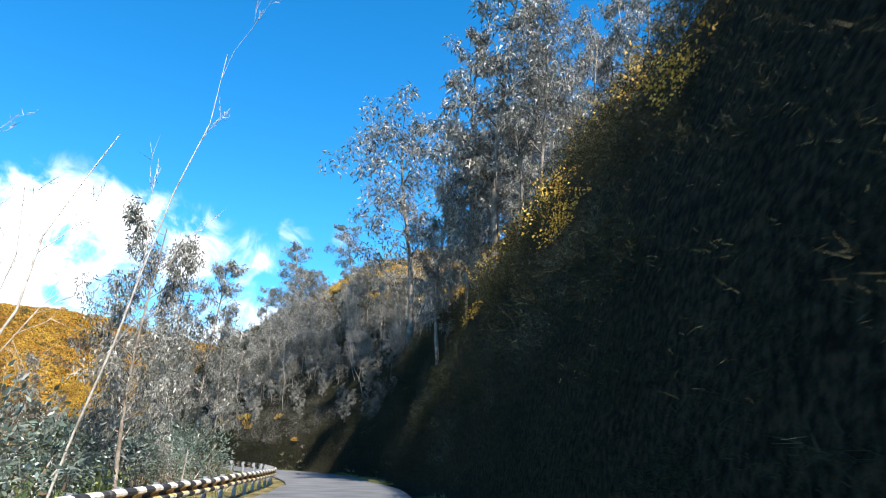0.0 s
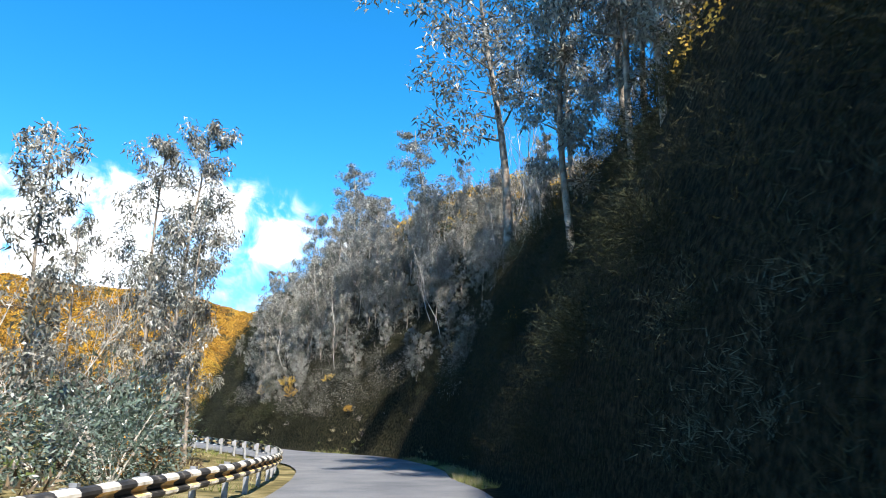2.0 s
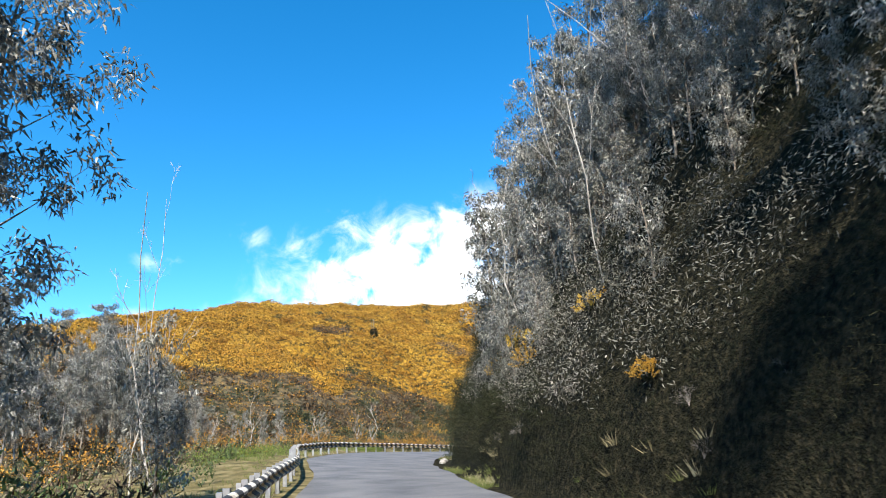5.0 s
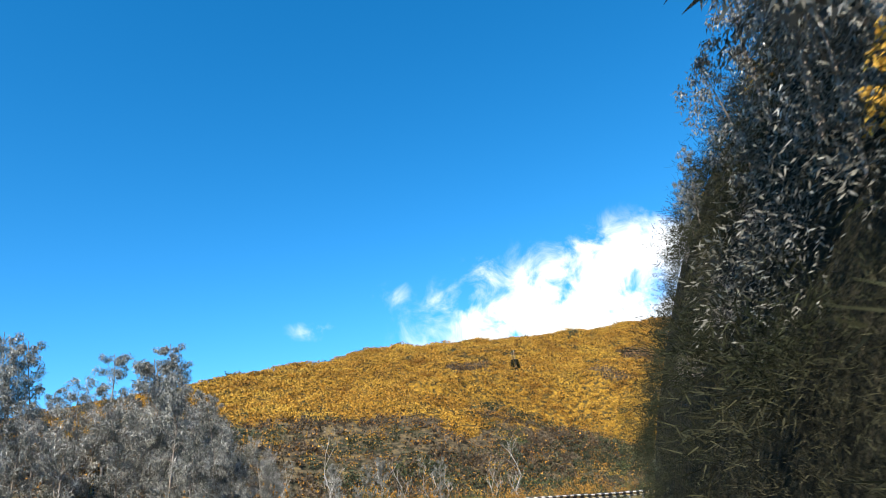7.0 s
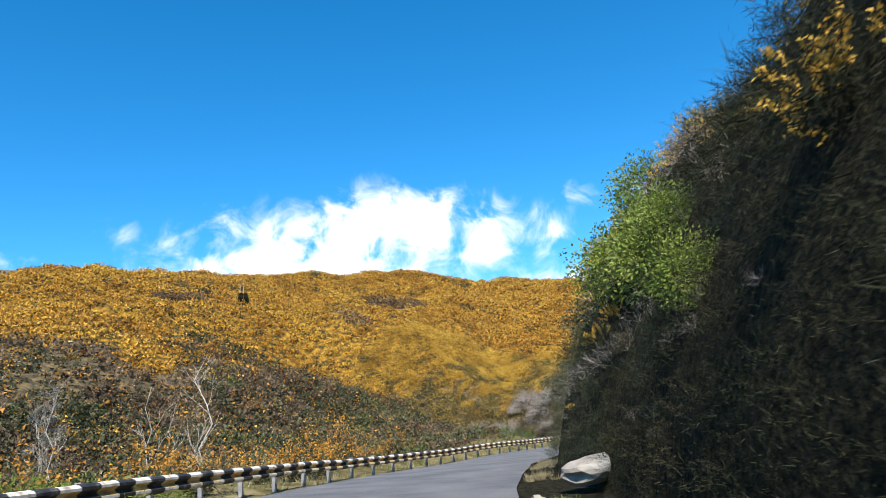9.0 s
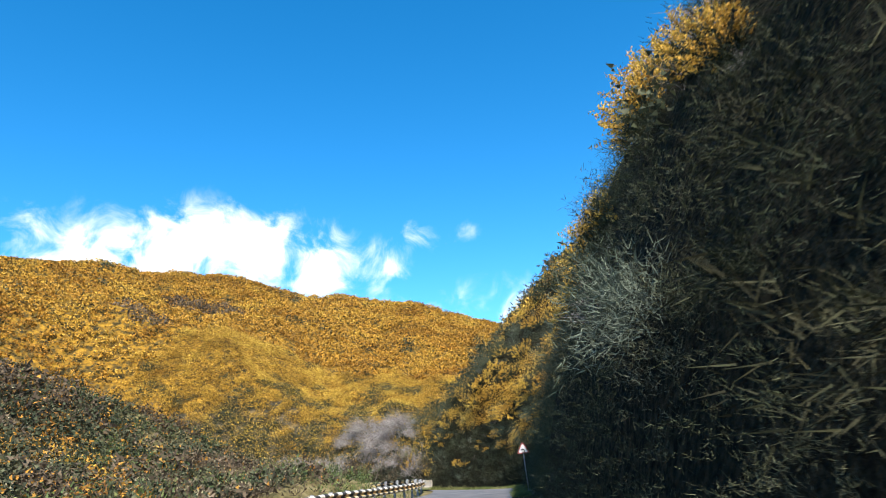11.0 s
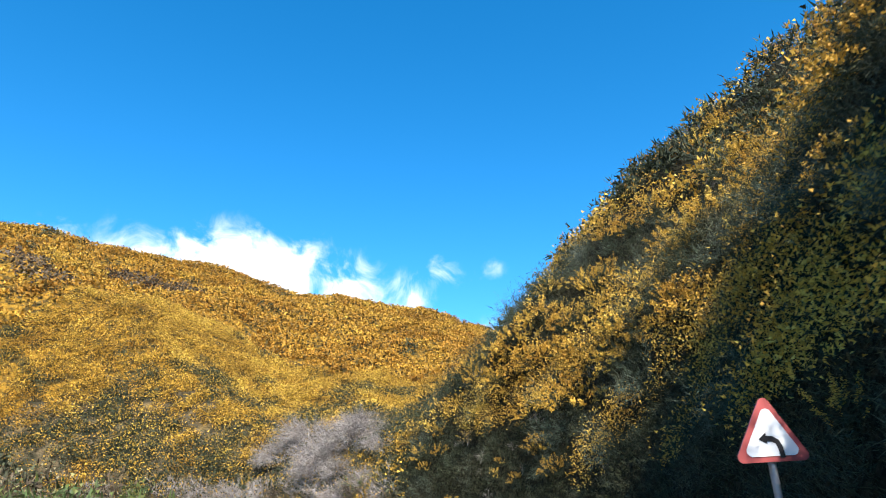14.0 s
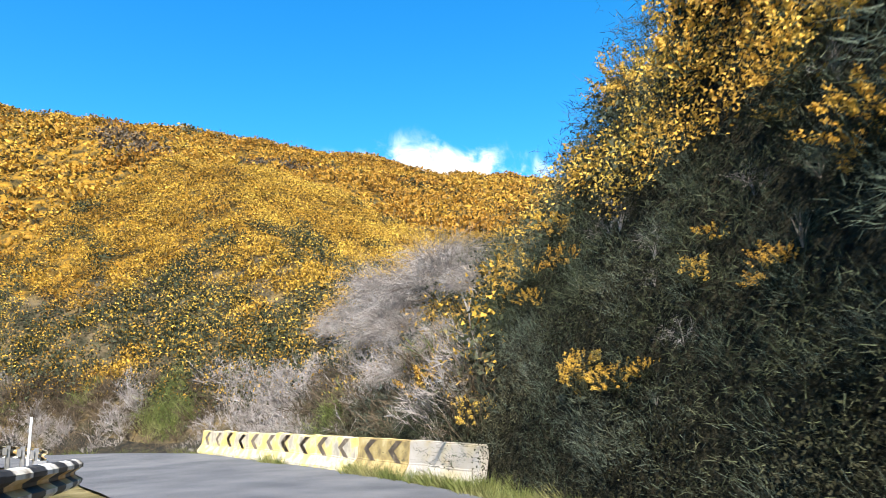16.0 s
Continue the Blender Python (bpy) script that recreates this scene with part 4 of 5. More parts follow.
# the wood beyond the valley side of the bend
for q, (x, y, top) in enumerate(((-58, 76, 10.5), (-60, 77.5, 11), (-62, 76.5, 11.5), (-63.5, 79, 10.5), (-57, 74.5, 10), (-60, 74.5, 11), (-65, 80.5, 10.5), (-59, 79.5, 9.5), (-64, 76, 12))):
    tree_to(("broad", "tall")[q % 2], x, y, top, q)
for q, (x, y, top) in enumerate(((-77.7, 82.2, 17.6), (-78.0, 79.3, 16.8), (-77.2, 85.0, 15.6), (-76.0, 80.6, 16.2), (-79.5, 83.6, 16.4), (-75.6, 83.4, 14.5), (-78.2, 72.3, 16.4), (-77.5, 74.5, 17.6), (-77.4, 76.1, 16.4),
                                 (-65.9, 70.2, 12.8), (-65.3, 71.9, 13.7), (-65.2, 73.1, 13.0), (-64.4, 76.0, 12.9), (-63.7, 77.5, 13.6), (-63.3, 79.6, 12.3), (-64.8, 78.4, 12.8), (-66.4, 77.0, 13.2), (-62.6, 81.6, 10.0))):
    tree_to(("tall", "broad")[q % 2], x, y, top, q // 2, wide=1.25)
for x, y, top in ((-57.6, 92.5, 8.6), (-52.7, 79.9, 8.2), (-53.0, 95.2, 6.6), (-54.2, 96.2, 6.4), (-60.5, 100.5, 5.8)):
    tree_to("bare", x, y, top, int(y))
for q in range(20):
    tree(("bare", "slim", "bare", "young")[q % 4], -57 - 20 * ((q * 0.618) % 1), 80 + 15 * ((q * 0.414) % 1), rng.uniform(3.5, 5.5), q)
for q in range(16):
    tree(("tall", "slim", "broad")[q % 3], -58 - rng.uniform(0, 14), 62 + rng.uniform(0, 16), rng.uniform(10.5, 14.5), q % 2)


# ---------------------------------------------------------------- undergrowth
def field(count, x_range, y_range, keep):
    """Random places on the ground for which keep(station, distance past the right edge, past the left edge, x, y, z) holds."""
    x, y = rng.uniform(*x_range, count), rng.uniform(*y_range, count)
    i, d = locate(x, y)
    z = ground_z(x, y)
    ok = keep(RUN[i], d - RIGHT_EDGE[i], -d - LEFT_EDGE[i], x, y, z)
    x, y, z = x[ok], y[ok], z[ok]
    return np.stack([x, y, z], -1), slope(x, y)


def bank_places(count, s_range, climb):
    """Random places spread evenly up the face of the cut bank, climb: the least and greatest length up the face."""
    e = np.linspace(0, 60, 600)
    up = np.concatenate([[0], np.cumsum(np.hypot(np.diff(e), np.diff(bank(e) * 0.85)))])
    s = rng.uniform(*s_range, count)
    d = np.interp(rng.uniform(*climb, count), up, e) + 0.05 + np.interp(s, RUN, RIGHT_EDGE + FOOT)
    x, y = off(s, d)
    return np.stack([x, y, ground_z(x, y)], -1), slope(x, y), s


tufts_bloom = [mound(130, 0.9, 0.06) for _ in range(6)]
tufts_near = [tuft(7, 11, 0.0, 1.0, 0.85, 0.012) for _ in range(6)]
tufts_green = [tuft(9, 13, 0.0, 1.0, 0.85, 0.010) for _ in range(6)]
scrub_green = [tuft(6, 4, 0.12, 1.0, 0.8, 0.07) for _ in range(5)]
foot_bloom = [mound(70, 0.9, 0.11) for _ in range(5)]
foot_green = [tuft(7, 7, 0.12, 1.0, 0.85, 0.06) for _ in range(5)]
far_bloom = [mound(30, 0.80, 0.25) for _ in range(6)]
far_green = [mound(26, 0.16, 0.25) for _ in range(6)]
mid_mix = [mound(60, 0.45, 0.16) for _ in range(6)]

# the far hill: bloom above, dark heath and green in the lower belt
spots, normals = field(40000, (-156, -48), (42, 282), lambda s, r, l, x, y, z: ((l > 14) | (r > 1.0)) & (x < -54) & ~((x > -90) & (y > 147) & (y < 182)))
upper = belt(spots[:, 0], spots[:, 1], spots[:, 2])
patch = grain(spots[:, 0], spots[:, 1], 5, 24) + 0.5 * grain(spots[:, 0], spots[:, 1], 1.7, 25)
worn = (np.hypot((spots[:, 0] + 104) / 7, (spots[:, 1] - 200) / 5) < 1) | (np.hypot((spots[:, 0] + 119.5) / 5, (spots[:, 1] - 158) / 4) < 1) | (np.hypot((spots[:, 0] + 96) / 4, (spots[:, 1] - 172) / 3) < 1)
upper, patch = upper & ~worn, np.where(worn, -1.0, patch)
sizes = rng.uniform(0.55, 1.25, len(spots)) * np.interp(np.hypot(spots[:, 0] + 45, spots[:, 1] - 110), [40, 90, 180], [0.85, 1.05, 1.35])
sel = upper & (patch > -0.85)
sow("gorse_thicket", far_bloom, spots[sel], normals[sel], sizes[sel], [HEATH_GOLD, BLOOM_FAR], "dense orange-yellow flowering gorse over the hill", "gorse")
bend = spots[:, 1] > 143
sel = upper & (patch <= -0.85) | ~upper & ~worn & ((patch > 0.3) | bend & (spots[:, 2] > 1.5))
sow("gorse_thicket", far_green, spots[sel], normals[sel], sizes[sel], [GORSE_GREEN, BLOOM_OLD], "dark green gorse with little bloom on the hillside", "gorse")
sel = ~upper & (patch <= 0.3) & (patch > 0.1)
sow("gorse_thicket", mid_mix, spots[sel], normals[sel], sizes[sel] * 1.1, [GORSE_GREEN, BLOOM_FAR], "half-flowering gorse among the heath low on the hill", "gorse")
sel = ~upper & (patch <= 0.1) & (worn | ~(bend & (spots[:, 2] > 1.5)))
sow("heath_scrub", far_green, spots[sel], normals[sel], sizes[sel] * 1.1, [HEATH, BLOOM_OLD], "brown heath scrub low on the hill", "heath")

# the foot of the hill beyond the guardrail: heath, dark gorse and some bloom
spots, normals = field(9000, (-84, -46), (84, 150), lambda s, r, l, x, y, z: (l > 4.5) & (l < 26) & ((s < 145) | (l > 6) & (x < -63)))
patch = grain(spots[:, 0], spots[:, 1], 4, 26) + 0.6 * grain(spots[:, 0], spots[:, 1], 1.5, 27)
foot_mix, foot_low = [mound(34, 0.34, 0.2) for _ in range(5)], [mound(34, 0.06, 0.2) for _ in range(5)]
for sel, pieces, mats, name, label, cat in ((patch > 0.75, foot_mix, [GORSE_GREEN, BLOOM_OLD], "gorse_thicket", "golden gorse along the foot of the hill", "gorse"),
                                            ((patch <= 0.75) & (patch > -0.2), foot_low, [GORSE_GREEN, BLOOM_OLD], "gorse_thicket", "dark green gorse along the foot of the hill", "gorse"),
                                            (patch <= -0.2, foot_low, [HEATH, BLOOM_OLD], "heath_scrub", "brown heath along the foot of the hill", "heath")):
    sow(name, pieces, spots[sel], normals[sel], rng.uniform(0.5, 1.0, sel.sum()), mats, label, cat)

# the cut bank: dense gorse, broom and scrub, with pale undergrowth where the wood stands
under = [leafy(60, 0.8, 0.17, 0.05, 0, 0.3, 0.9) for _ in range(4)]
under_near = [leafy(64, 0.8, 0.14, 0.036, 0, 0.3, 0.9) for _ in range(4)]
dry_p = [join([twigs(5, 1.0, 6, 0.008, 0, 0.15), twigs(3, 0.8, 6, 0.012, 1, 0.0)]) for _ in range(4)]
for count, climb, size, bloomers, greens, leaves_p in ((7000, (0, 5), (0.36, 0.66), tufts_bloom, tufts_near, under_near), (4600, (4.5, 12), (0.6, 1.0), tufts_bloom, tufts_green, under_near),
                                                       (4600, (11, 21), (0.6, 1.1), foot_bloom, foot_green, under), (3600, (20, 44), (0.9, 1.5), foot_bloom, foot_green, under)):
    spots, normals, s = bank_places(count, (2, 172), climb)
    ok = (s > 40) | (rng.random(count) < 0.75)
    spots, normals, s = spots[ok], normals[ok], s[ok]
    along, high = spots[:, 0] * 0.6 + spots[:, 1], spots[:, 2] * 1.2
    mixv = 0.5 * grain(along, high, 4.5, 31) + 0.9 * grain(along, high, 1.3, 32)
    north = np.interp(s, [25, 45, 60, 105, 125, 135], [-0.3, -0.7, -0.8, -0.8, -0.2, 0.0]) - np.where(s > 146, 0.25, 0) + np.where((climb[0] > 15) & (s > 40) & (s < 100), 1.3, 0)
    wood = (s > 44) & (s < 72) & (spots[:, 2] > 1.9 + 1.2 * grain(along, high, 3, 33)) & (grain(along, high, 2.2, 34) > -0.15)
    dry = (s > 92) & (s < 120) & (spots[:, 2] > 2.2 + 1.5 * grain(along, high, 3, 36)) & (grain(along, high, 1.8, 35) > 0.4)
    rise = spots[:, 2] - np.interp(s, RUN, WAY[:, 2])
    # flowers and paler broom thinned out to keep the shaded foot dark
    kind = np.where(wood, 3, np.where(dry, 4, np.where((mixv + north > 0.25) & (rise > np.interp(s, [60, 125, 135, 150], [4.5, 4.2, 2.8, 2.2])), 0, np.where(mixv > np.interp(s, [60, 105, 125], [-0.6, -0.6, -0.3]), 1, 2))))
    sizes = rng.uniform(*size, len(spots)) * np.interp(s, [40, 46, 110, 132], [1.4, 1.0, 1.0, 1.4])
    sow("gorse_thicket", bloomers, spots[kind == 0], normals[kind == 0], sizes[kind == 0], [SPINE_SHADE_TONED, BLOOM], "yellow flowering gorse on the cut bank", "gorse", 0.65)
    # same gorse twice; up to s = 100 darkened in colour for the shade
    for sel, mat, label in (((kind == 1) & (s <= 100), SPINE_SHADE_TONED, "gorse scrub on the cut bank, colour darkened for shade"), ((kind == 1) & (s > 100), GORSE_GREEN, "green gorse scrub on the cut bank")):
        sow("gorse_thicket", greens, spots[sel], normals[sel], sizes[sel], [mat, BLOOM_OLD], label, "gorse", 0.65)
    sow("broom_scrub", greens, spots[kind == 2], normals[kind == 2], sizes[kind == 2], [SPINE_GREY, SPINE_SHADE_TONED], "grey-green broom scrub on the cut bank", "broom", 0.5)
    sow("dry_scrub", dry_p, spots[kind == 4], normals[kind == 4], sizes[kind == 4], [TWIG, HEATH], "dry grey twiggy scrub on the cut bank", "scrub", 0.5)
    sow("undergrowth", leaves_p, spots[kind == 3], normals[kind == 3], sizes[kind == 3] * 1.1, [UNDER_LEAF], "pale grey leafy undergrowth in the wood on the bank", "undergrowth", 0.5)

# larger bushes that bulge out of the face
bulky = [tuft(34, 20, 0.0, 1.0, 0.95, 0.010) for _ in range(4)]
spots, normals, s = bank_places(460, (4, 168), (1.2, 15))
v = grain(spots[:, 0] * 0.6 + spots[:, 1], spots[:, 2] * 1.2, 5, 71) + rng.normal(size=len(s)) * 0.4
sizes = rng.uniform(0.7, 1.35, len(s))
open_face = (s < 44) | (s > 72) | (spots[:, 2] < 3.5)
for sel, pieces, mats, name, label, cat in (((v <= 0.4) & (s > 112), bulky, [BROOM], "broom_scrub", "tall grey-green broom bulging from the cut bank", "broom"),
                                            (open_face & (s <= 112), bulky, [SPINE_SHADE_TONED], "gorse_thicket", "bulging gorse on the bank, colour darkened for shade", "gorse")):
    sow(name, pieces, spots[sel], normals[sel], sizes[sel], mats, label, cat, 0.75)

# full rounded gorse bushes that catch the sun high on the bank
rounded = [spikes(42, 1.0, 22) for _ in range(4)]
rounded_green = [mound(230, 0.03, 0.07) for _ in range(5)]
spots, normals, s = bank_places(520, (104, 164), (3, 25))
v = grain(spots[:, 0] * 0.6 + spots[:, 1], spots[:, 2] * 1.2, 3.5, 73) + rng.normal(size=len(s)) * 0.35
sizes = rng.uniform(0.6, 1.35, len(s))
for sel, pieces, mats, label in ((v > 0.05, rounded, [GORSE_GREEN, BLOOM], "rounded gorse bushes in full yellow bloom high on the bank"), ((v <= 0.05) & (v > -0.5), rounded_green, [GORSE_GREEN, BLOOM_OLD], "rounded green gorse bushes high on the bank")):
    sow("gorse_thicket", pieces, spots[sel], normals[sel], sizes[sel], mats, label, "gorse", 0.6)

# a second growth where the bank comes nearest on the last bend
low_dark, low_broom = [mound(120, 0.0, 0.06) for _ in range(5)], [broom(130, 1.0) for _ in range(5)]
# the low gorse takes the darkened tone because this foot lies in shade
for count, mat, size, pieces, label in ((1500, SPINE_SHADE_TONED, (0.35, 0.6), low_dark, "gorse scrub low on the cut bank, colour darkened for shade"), (900, BROOM, (0.5, 0.85), low_broom, "grey-green broom scrub on the cut bank")):
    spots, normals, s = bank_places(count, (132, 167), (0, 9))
    sow("gorse_thicket" if mat is SPINE_SHADE_TONED else "broom_scrub", pieces, spots, normals, rng.uniform(*size, count), [mat], label, "gorse" if mat is SPINE_SHADE_TONED else "broom", 0.55)

# the valley side: rough grass, scrub
spots, normals = field(30000, (-78, 5), (-25, 150), lambda s, r, l, x, y, z: (l > 0.6) & (l < 26) & (rng.random(len(x)) < np.interp(l, [0.5, 4, 26], [1, 0.8, 0.6])))
i, d = locate(spots[:, 0], spots[:, 1])
l = -d - LEFT_EDGE[i]
v = grain(spots[:, 0], spots[:, 1], 3, 41)
near = l < 3.0
sow("verge_grass", [grass_tuft(16, 0.32, 0) for _ in range(4)], spots[near & (v > -0.2)], normals[near & (v > -0.2)], rng.uniform(0.6, 1.2, (near & (v > -0.2)).sum()), [GRASS], "rough green grass along the verge", "grass", 0.2)
sow("dry_grass", [grass_tuft(16, 0.4, 0) for _ in range(4)], spots[near & (v <= -0.2)], normals[near & (v <= -0.2)], rng.uniform(0.6, 1.2, (near & (v <= -0.2)).sum()), [STRAW], "dry straw grass along the verge", "grass", 0.2)
sel = ~near & (v > 0.15)
sow("scrub", scrub_green, spots[sel], normals[sel], rng.uniform(0.5, 1.1, sel.sum()), [LEAF, GRASS], "green scrub on the valley side", "scrub", 0.3)
sel = ~near & (v <= 0.15)
sow("scrub", scrub_green, spots[sel], normals[sel], rng.uniform(0.5, 1.1, sel.sum()), [HEATH, STRAW], "brown dry scrub on the valley side", "scrub", 0.3)

# the right verge: grass and weeds between the asphalt and the foot of the bank
def verge(name, count, s_range, d_range, size, mat, label, height=0.3, gate=-2.0):
    st = rng.uniform(*s_range, count)
    st = st[grain(st, st * 0, 2.6, 61) > gate]
    x, y = off(st, np.interp(st, RUN, RIGHT_EDGE) + rng.uniform(*d_range, len(st)))
    p = np.stack([x, y, ground_z(x, y)], -1)
    sow(name, [grass_tuft(24, height, 0) for _ in range(4)], p, slope(x, y), rng.uniform(*size, len(st)), [mat], label, "grass", 0.2)


verge("verge_grass", 900, (20, 100), (0.05, 0.7), (0.4, 0.9), GRASS, "green grass tufts at the foot of the bank", gate=-0.1)
verge("dry_grass", 900, (20, 165), (0.1, 0.9), (0.5, 1.0), STRAW, "dry grass at the foot of the bank", gate=0.0)
verge("verge_grass", 1500, (136, 164), (0.0, 0.6), (0.4, 1.0), GRASS, "green weeds and grass along the road edge", 0.36)
for a0, a1, n_t in ((0.38, 0.46, 60), (0.70, 0.84, 160), (0.86, 1.0, 200), (0.0, 1.0, 120)):
    f = rng.uniform(a0, a1, n_t)
    x = BAR_A.x + (BAR_B.x - BAR_A.x) * f + 0.18 + rng.uniform(-0.05, 0.12, n_t)
    y = BAR_A.y + (BAR_B.y - BAR_A.y) * f - 0.38 + rng.uniform(-0.12, 0.05, n_t)
    sow("verge_grass", [grass_tuft(24, 0.4, 0) for _ in range(3)], np.stack([x, y, ground_z(x, y)], -1), slope(x, y), rng.uniform(0.5, 1.1, n_t) * (0.5 if a1 - a0 > 0.5 else 1), [GRASS], "green grass growing against the concrete barriers", "grass", 0.2)
f = rng.uniform(0, 1, 700)
x = -67.6 - 14 * f + rng.normal(size=700) * 0.3
y = 155.0 - 2.0 * f + rng.normal(size=700) * 0.5
ok = (lambda i, d: d > RIGHT_EDGE[i] + 0.05)(*locate(x, y))
sow("verge_grass", [grass_tuft(24, 0.34, 0) for _ in range(4)], np.stack([x, y, ground_z(x, y)], -1)[ok], slope(x, y)[ok], rng.uniform(0.5, 1.2, ok.sum()), [GRASS], "green grass strip under the hill by the road", "grass", 0.2)

# the foot of the hill behind the barriers, seen from near by
mid_bloom = [mound(90, 0.72, 0.12) for _ in range(6)]
mid_green = [mound(84, 0.30, 0.12) for _ in range(6)]
spots, normals = field(6800, (-90, -54), (147, 182), lambda s, r, l, x, y, z: (r > 0.9) & (s > 160))
v = grain(spots[:, 0], spots[:, 1], 2.2, 51) + 0.5 * grain(spots[:, 0], spots[:, 1], 0.8, 52) + 0.13 * (spots[:, 2] - 3.6)
low = spots[:, 2] < -0.5 + 0.6 * grain(spots[:, 0], spots[:, 1], 2.5, 53)
for sel, pieces, mats, label in ((~low & (v > 0.4), mid_bloom, [HEATH_GOLD, BLOOM_MID], "yellow flowering gorse at the foot of the hill"), (~low & (v <= 0.4), mid_green, [GORSE_GREEN, BLOOM_MID], "dark green gorse at the foot of the hill")):
    sow("gorse_thicket", pieces, spots[sel], normals[sel], rng.uniform(0.6, 1.0, sel.sum()), mats, label, "gorse", 0.5)
# dry stems and grass in the lowest strip behind the road edge
spots, normals = field(13000, (-90, -54), (146, 166), lambda s, r, l, x, y, z: (r > 0.3) & (s > 160) & (z < 0.4))
stems_p = [twigs(7, 1.0, 6, 0.017, 0, 0.05) for _ in range(5)]
v = grain(spots[:, 0], spots[:, 1], 1.6, 55)
for sel, mat, label in ((v > 0.1, TWIG, "dry pale stems behind the barriers"), ((v <= 0.1) & (v > -0.6), HEATH, "brown dry scrub behind the barriers"), (v <= -0.6, GRASS, "green weeds among the dry scrub")):
    sow("scrub", stems_p, spots[sel], normals[sel], rng.uniform(0.6, 1.2, sel.sum()) * np.clip(0.45 + 0.5 * (spots[sel][:, 2] + 2.2), 0.45, 1), [mat], label, "scrub", 0.3)


# ---------------------------------------------------------------- single bushes
def master_bush(name, label, category, group, parts):
    ob = thing(name, label, category, group)
    for pname, arrays, mat, plabel in parts:
        piece(pname, (arrays[0], arrays[1], np.zeros(len(arrays[1]), int)), [mat], ob, plabel)
    return ob


def stalks(count, reach):
    """Short woody stems under a bush."""
    out = []
    for _ in range(count):
        w = dome(1)[0] * 0.7 + np.array([0, 0, 0.7])
        out.append(tube([[0, 0, -0.1], w * reach * 0.4, w * reach * 0.85 + rng.normal(size=3) * 0.08 * reach], [0.03 * reach, 0.02 * reach, 0.006 * reach], 0, 4))
    return join(out)


def split_bloom(arrays):
    """The green and the flowering triangles of a tuft."""
    v, f, m = arrays
    return (v, f[m == 0], m[m == 0]), (v, f[m == 1], m[m == 1])


def set_out(masters, rows):
    """Places bushes at (x, y, size), sitting in the slope; each master is itself the first of its kind."""
    used = set()
    for q, (x, y, size) in enumerate(rows):
        k = q % len(masters)
        nrm = slope(np.array([x]), np.array([y]))[0]
        m = pose(x, y, float(ground_z(np.array([x]), np.array([y]))[0]) - 0.1 * size, -math.degrees(nrm[1]) * 0.4, math.degrees(nrm[0]) * 0.4, rng.uniform(0, 360)) @ Matrix.Scale(size, 4)
        if k in used:
            copy_thing(masters[k], m)
        else:
            masters[k].matrix_basis = m
            used.add(k)


def scatter_bank(count, s_range, climb, size, lo=0.0):
    """Rows (x, y, size) of random places up the bank."""
    places = bank_places(count, s_range, climb)[0]
    return [(float(p[0]), float(p[1]), float(rng.uniform(*size))) for p in places]


gorse_bushes = []
for _ in range(4):
    green, gold = split_bloom(spikes(50, 1.0, 28))
    gorse_bushes.append(master_bush("gorse_bush", "gorse bush full of bright yellow bloom on the bank", "bush", "flowering gorse bushes", [("foliage", green, SPINE_SHADE_TONED, ""), ("bloom", gold, BLOOM, "bright yellow bloom")]))
BUSHES = [(-32.2, 81.3, 0.98), (-30.9, 78.4, 1.03), (-36.9, 92.4, 0.7), (-41.0, 118.4, 0.77), (-40.8, 142.8, 1.01), (-41.4, 118.8, 0.38), (-41.4, 122.8, 0.74), (-41.7, 137.6, 1.13), (-45.1, 141.2, 1.24), (-46.6, 142.5, 1.13), (-52.9, 150.0, 1.0), (-51.4, 146.9, 0.81), (-56.0, 150.8, 0.91), (-43.7, 137.8, 0.96), (-44.9, 140.3, 0.9), (-45.7, 146.3, 1.22), (-47.9, 146.9, 1.11), (-49.8, 147.8, 0.89), (-40.9, 142.2, 1.3), (-41.0, 149.8, 1.3), (-47.4, 142.6, 0.56), (-47.9, 143.8, 0.59), (-52.8, 149.9, 0.77), (-46.0, 141.5, 0.53), (-43.7, 128.6, 0.64), (-50.7, 148.7, 0.66), (-51.5, 147.1, 0.62), (-49.4, 146.7, 0.47), (-48.4, 145.1, 0.35), (-48.8, 144.4, 0.35), (-50.9, 146.4, 0.56), (-54.3, 149.3, 0.68), (-52.3, 148.9, 0.44), (-54.6, 150.7, 0.52), (-49.5, 145.5, 0.35), (-48.0, 143.9, 0.38), (-50.3, 147.3, 0.42), (-49.7, 145.5, 0.35), (-50.4, 145.9, 0.35), (-48.7, 145.2, 0.35), (-48.6, 145.9, 0.44), (-53.1, 149.3, 0.35), (-53.4, 150.0, 0.36), (-16.6, 60.0, 1.02), (-19.5, 63.6, 0.91), (-11.2, 54.0, 0.39), (-15.9, 59.0, 0.95), (-13.0, 56.6, 0.72), (-11.2, 54.0, 0.45), (-17.1, 60.8, 1.24), (-33.5, 91.7, 0.57), (-37.6, 93.8, 0.5), (-48.7, 146.8, 1.3), (-36.4, 91.6, 0.49), (-38.3, 93.6, 0.35)]
BUSHES += scatter_bank(60, (104, 163), (2.0, 17), (0.4, 0.8)) + scatter_bank(70, (112, 152), (4, 22), (0.6, 1.1)) + scatter_bank(8, (74, 100), (3, 14), (0.4, 0.8))
set_out(gorse_bushes, [(x, y, size * (1.3 if y > 136 else 1.0)) for x, y, size in BUSHES])
valley_gorse = []
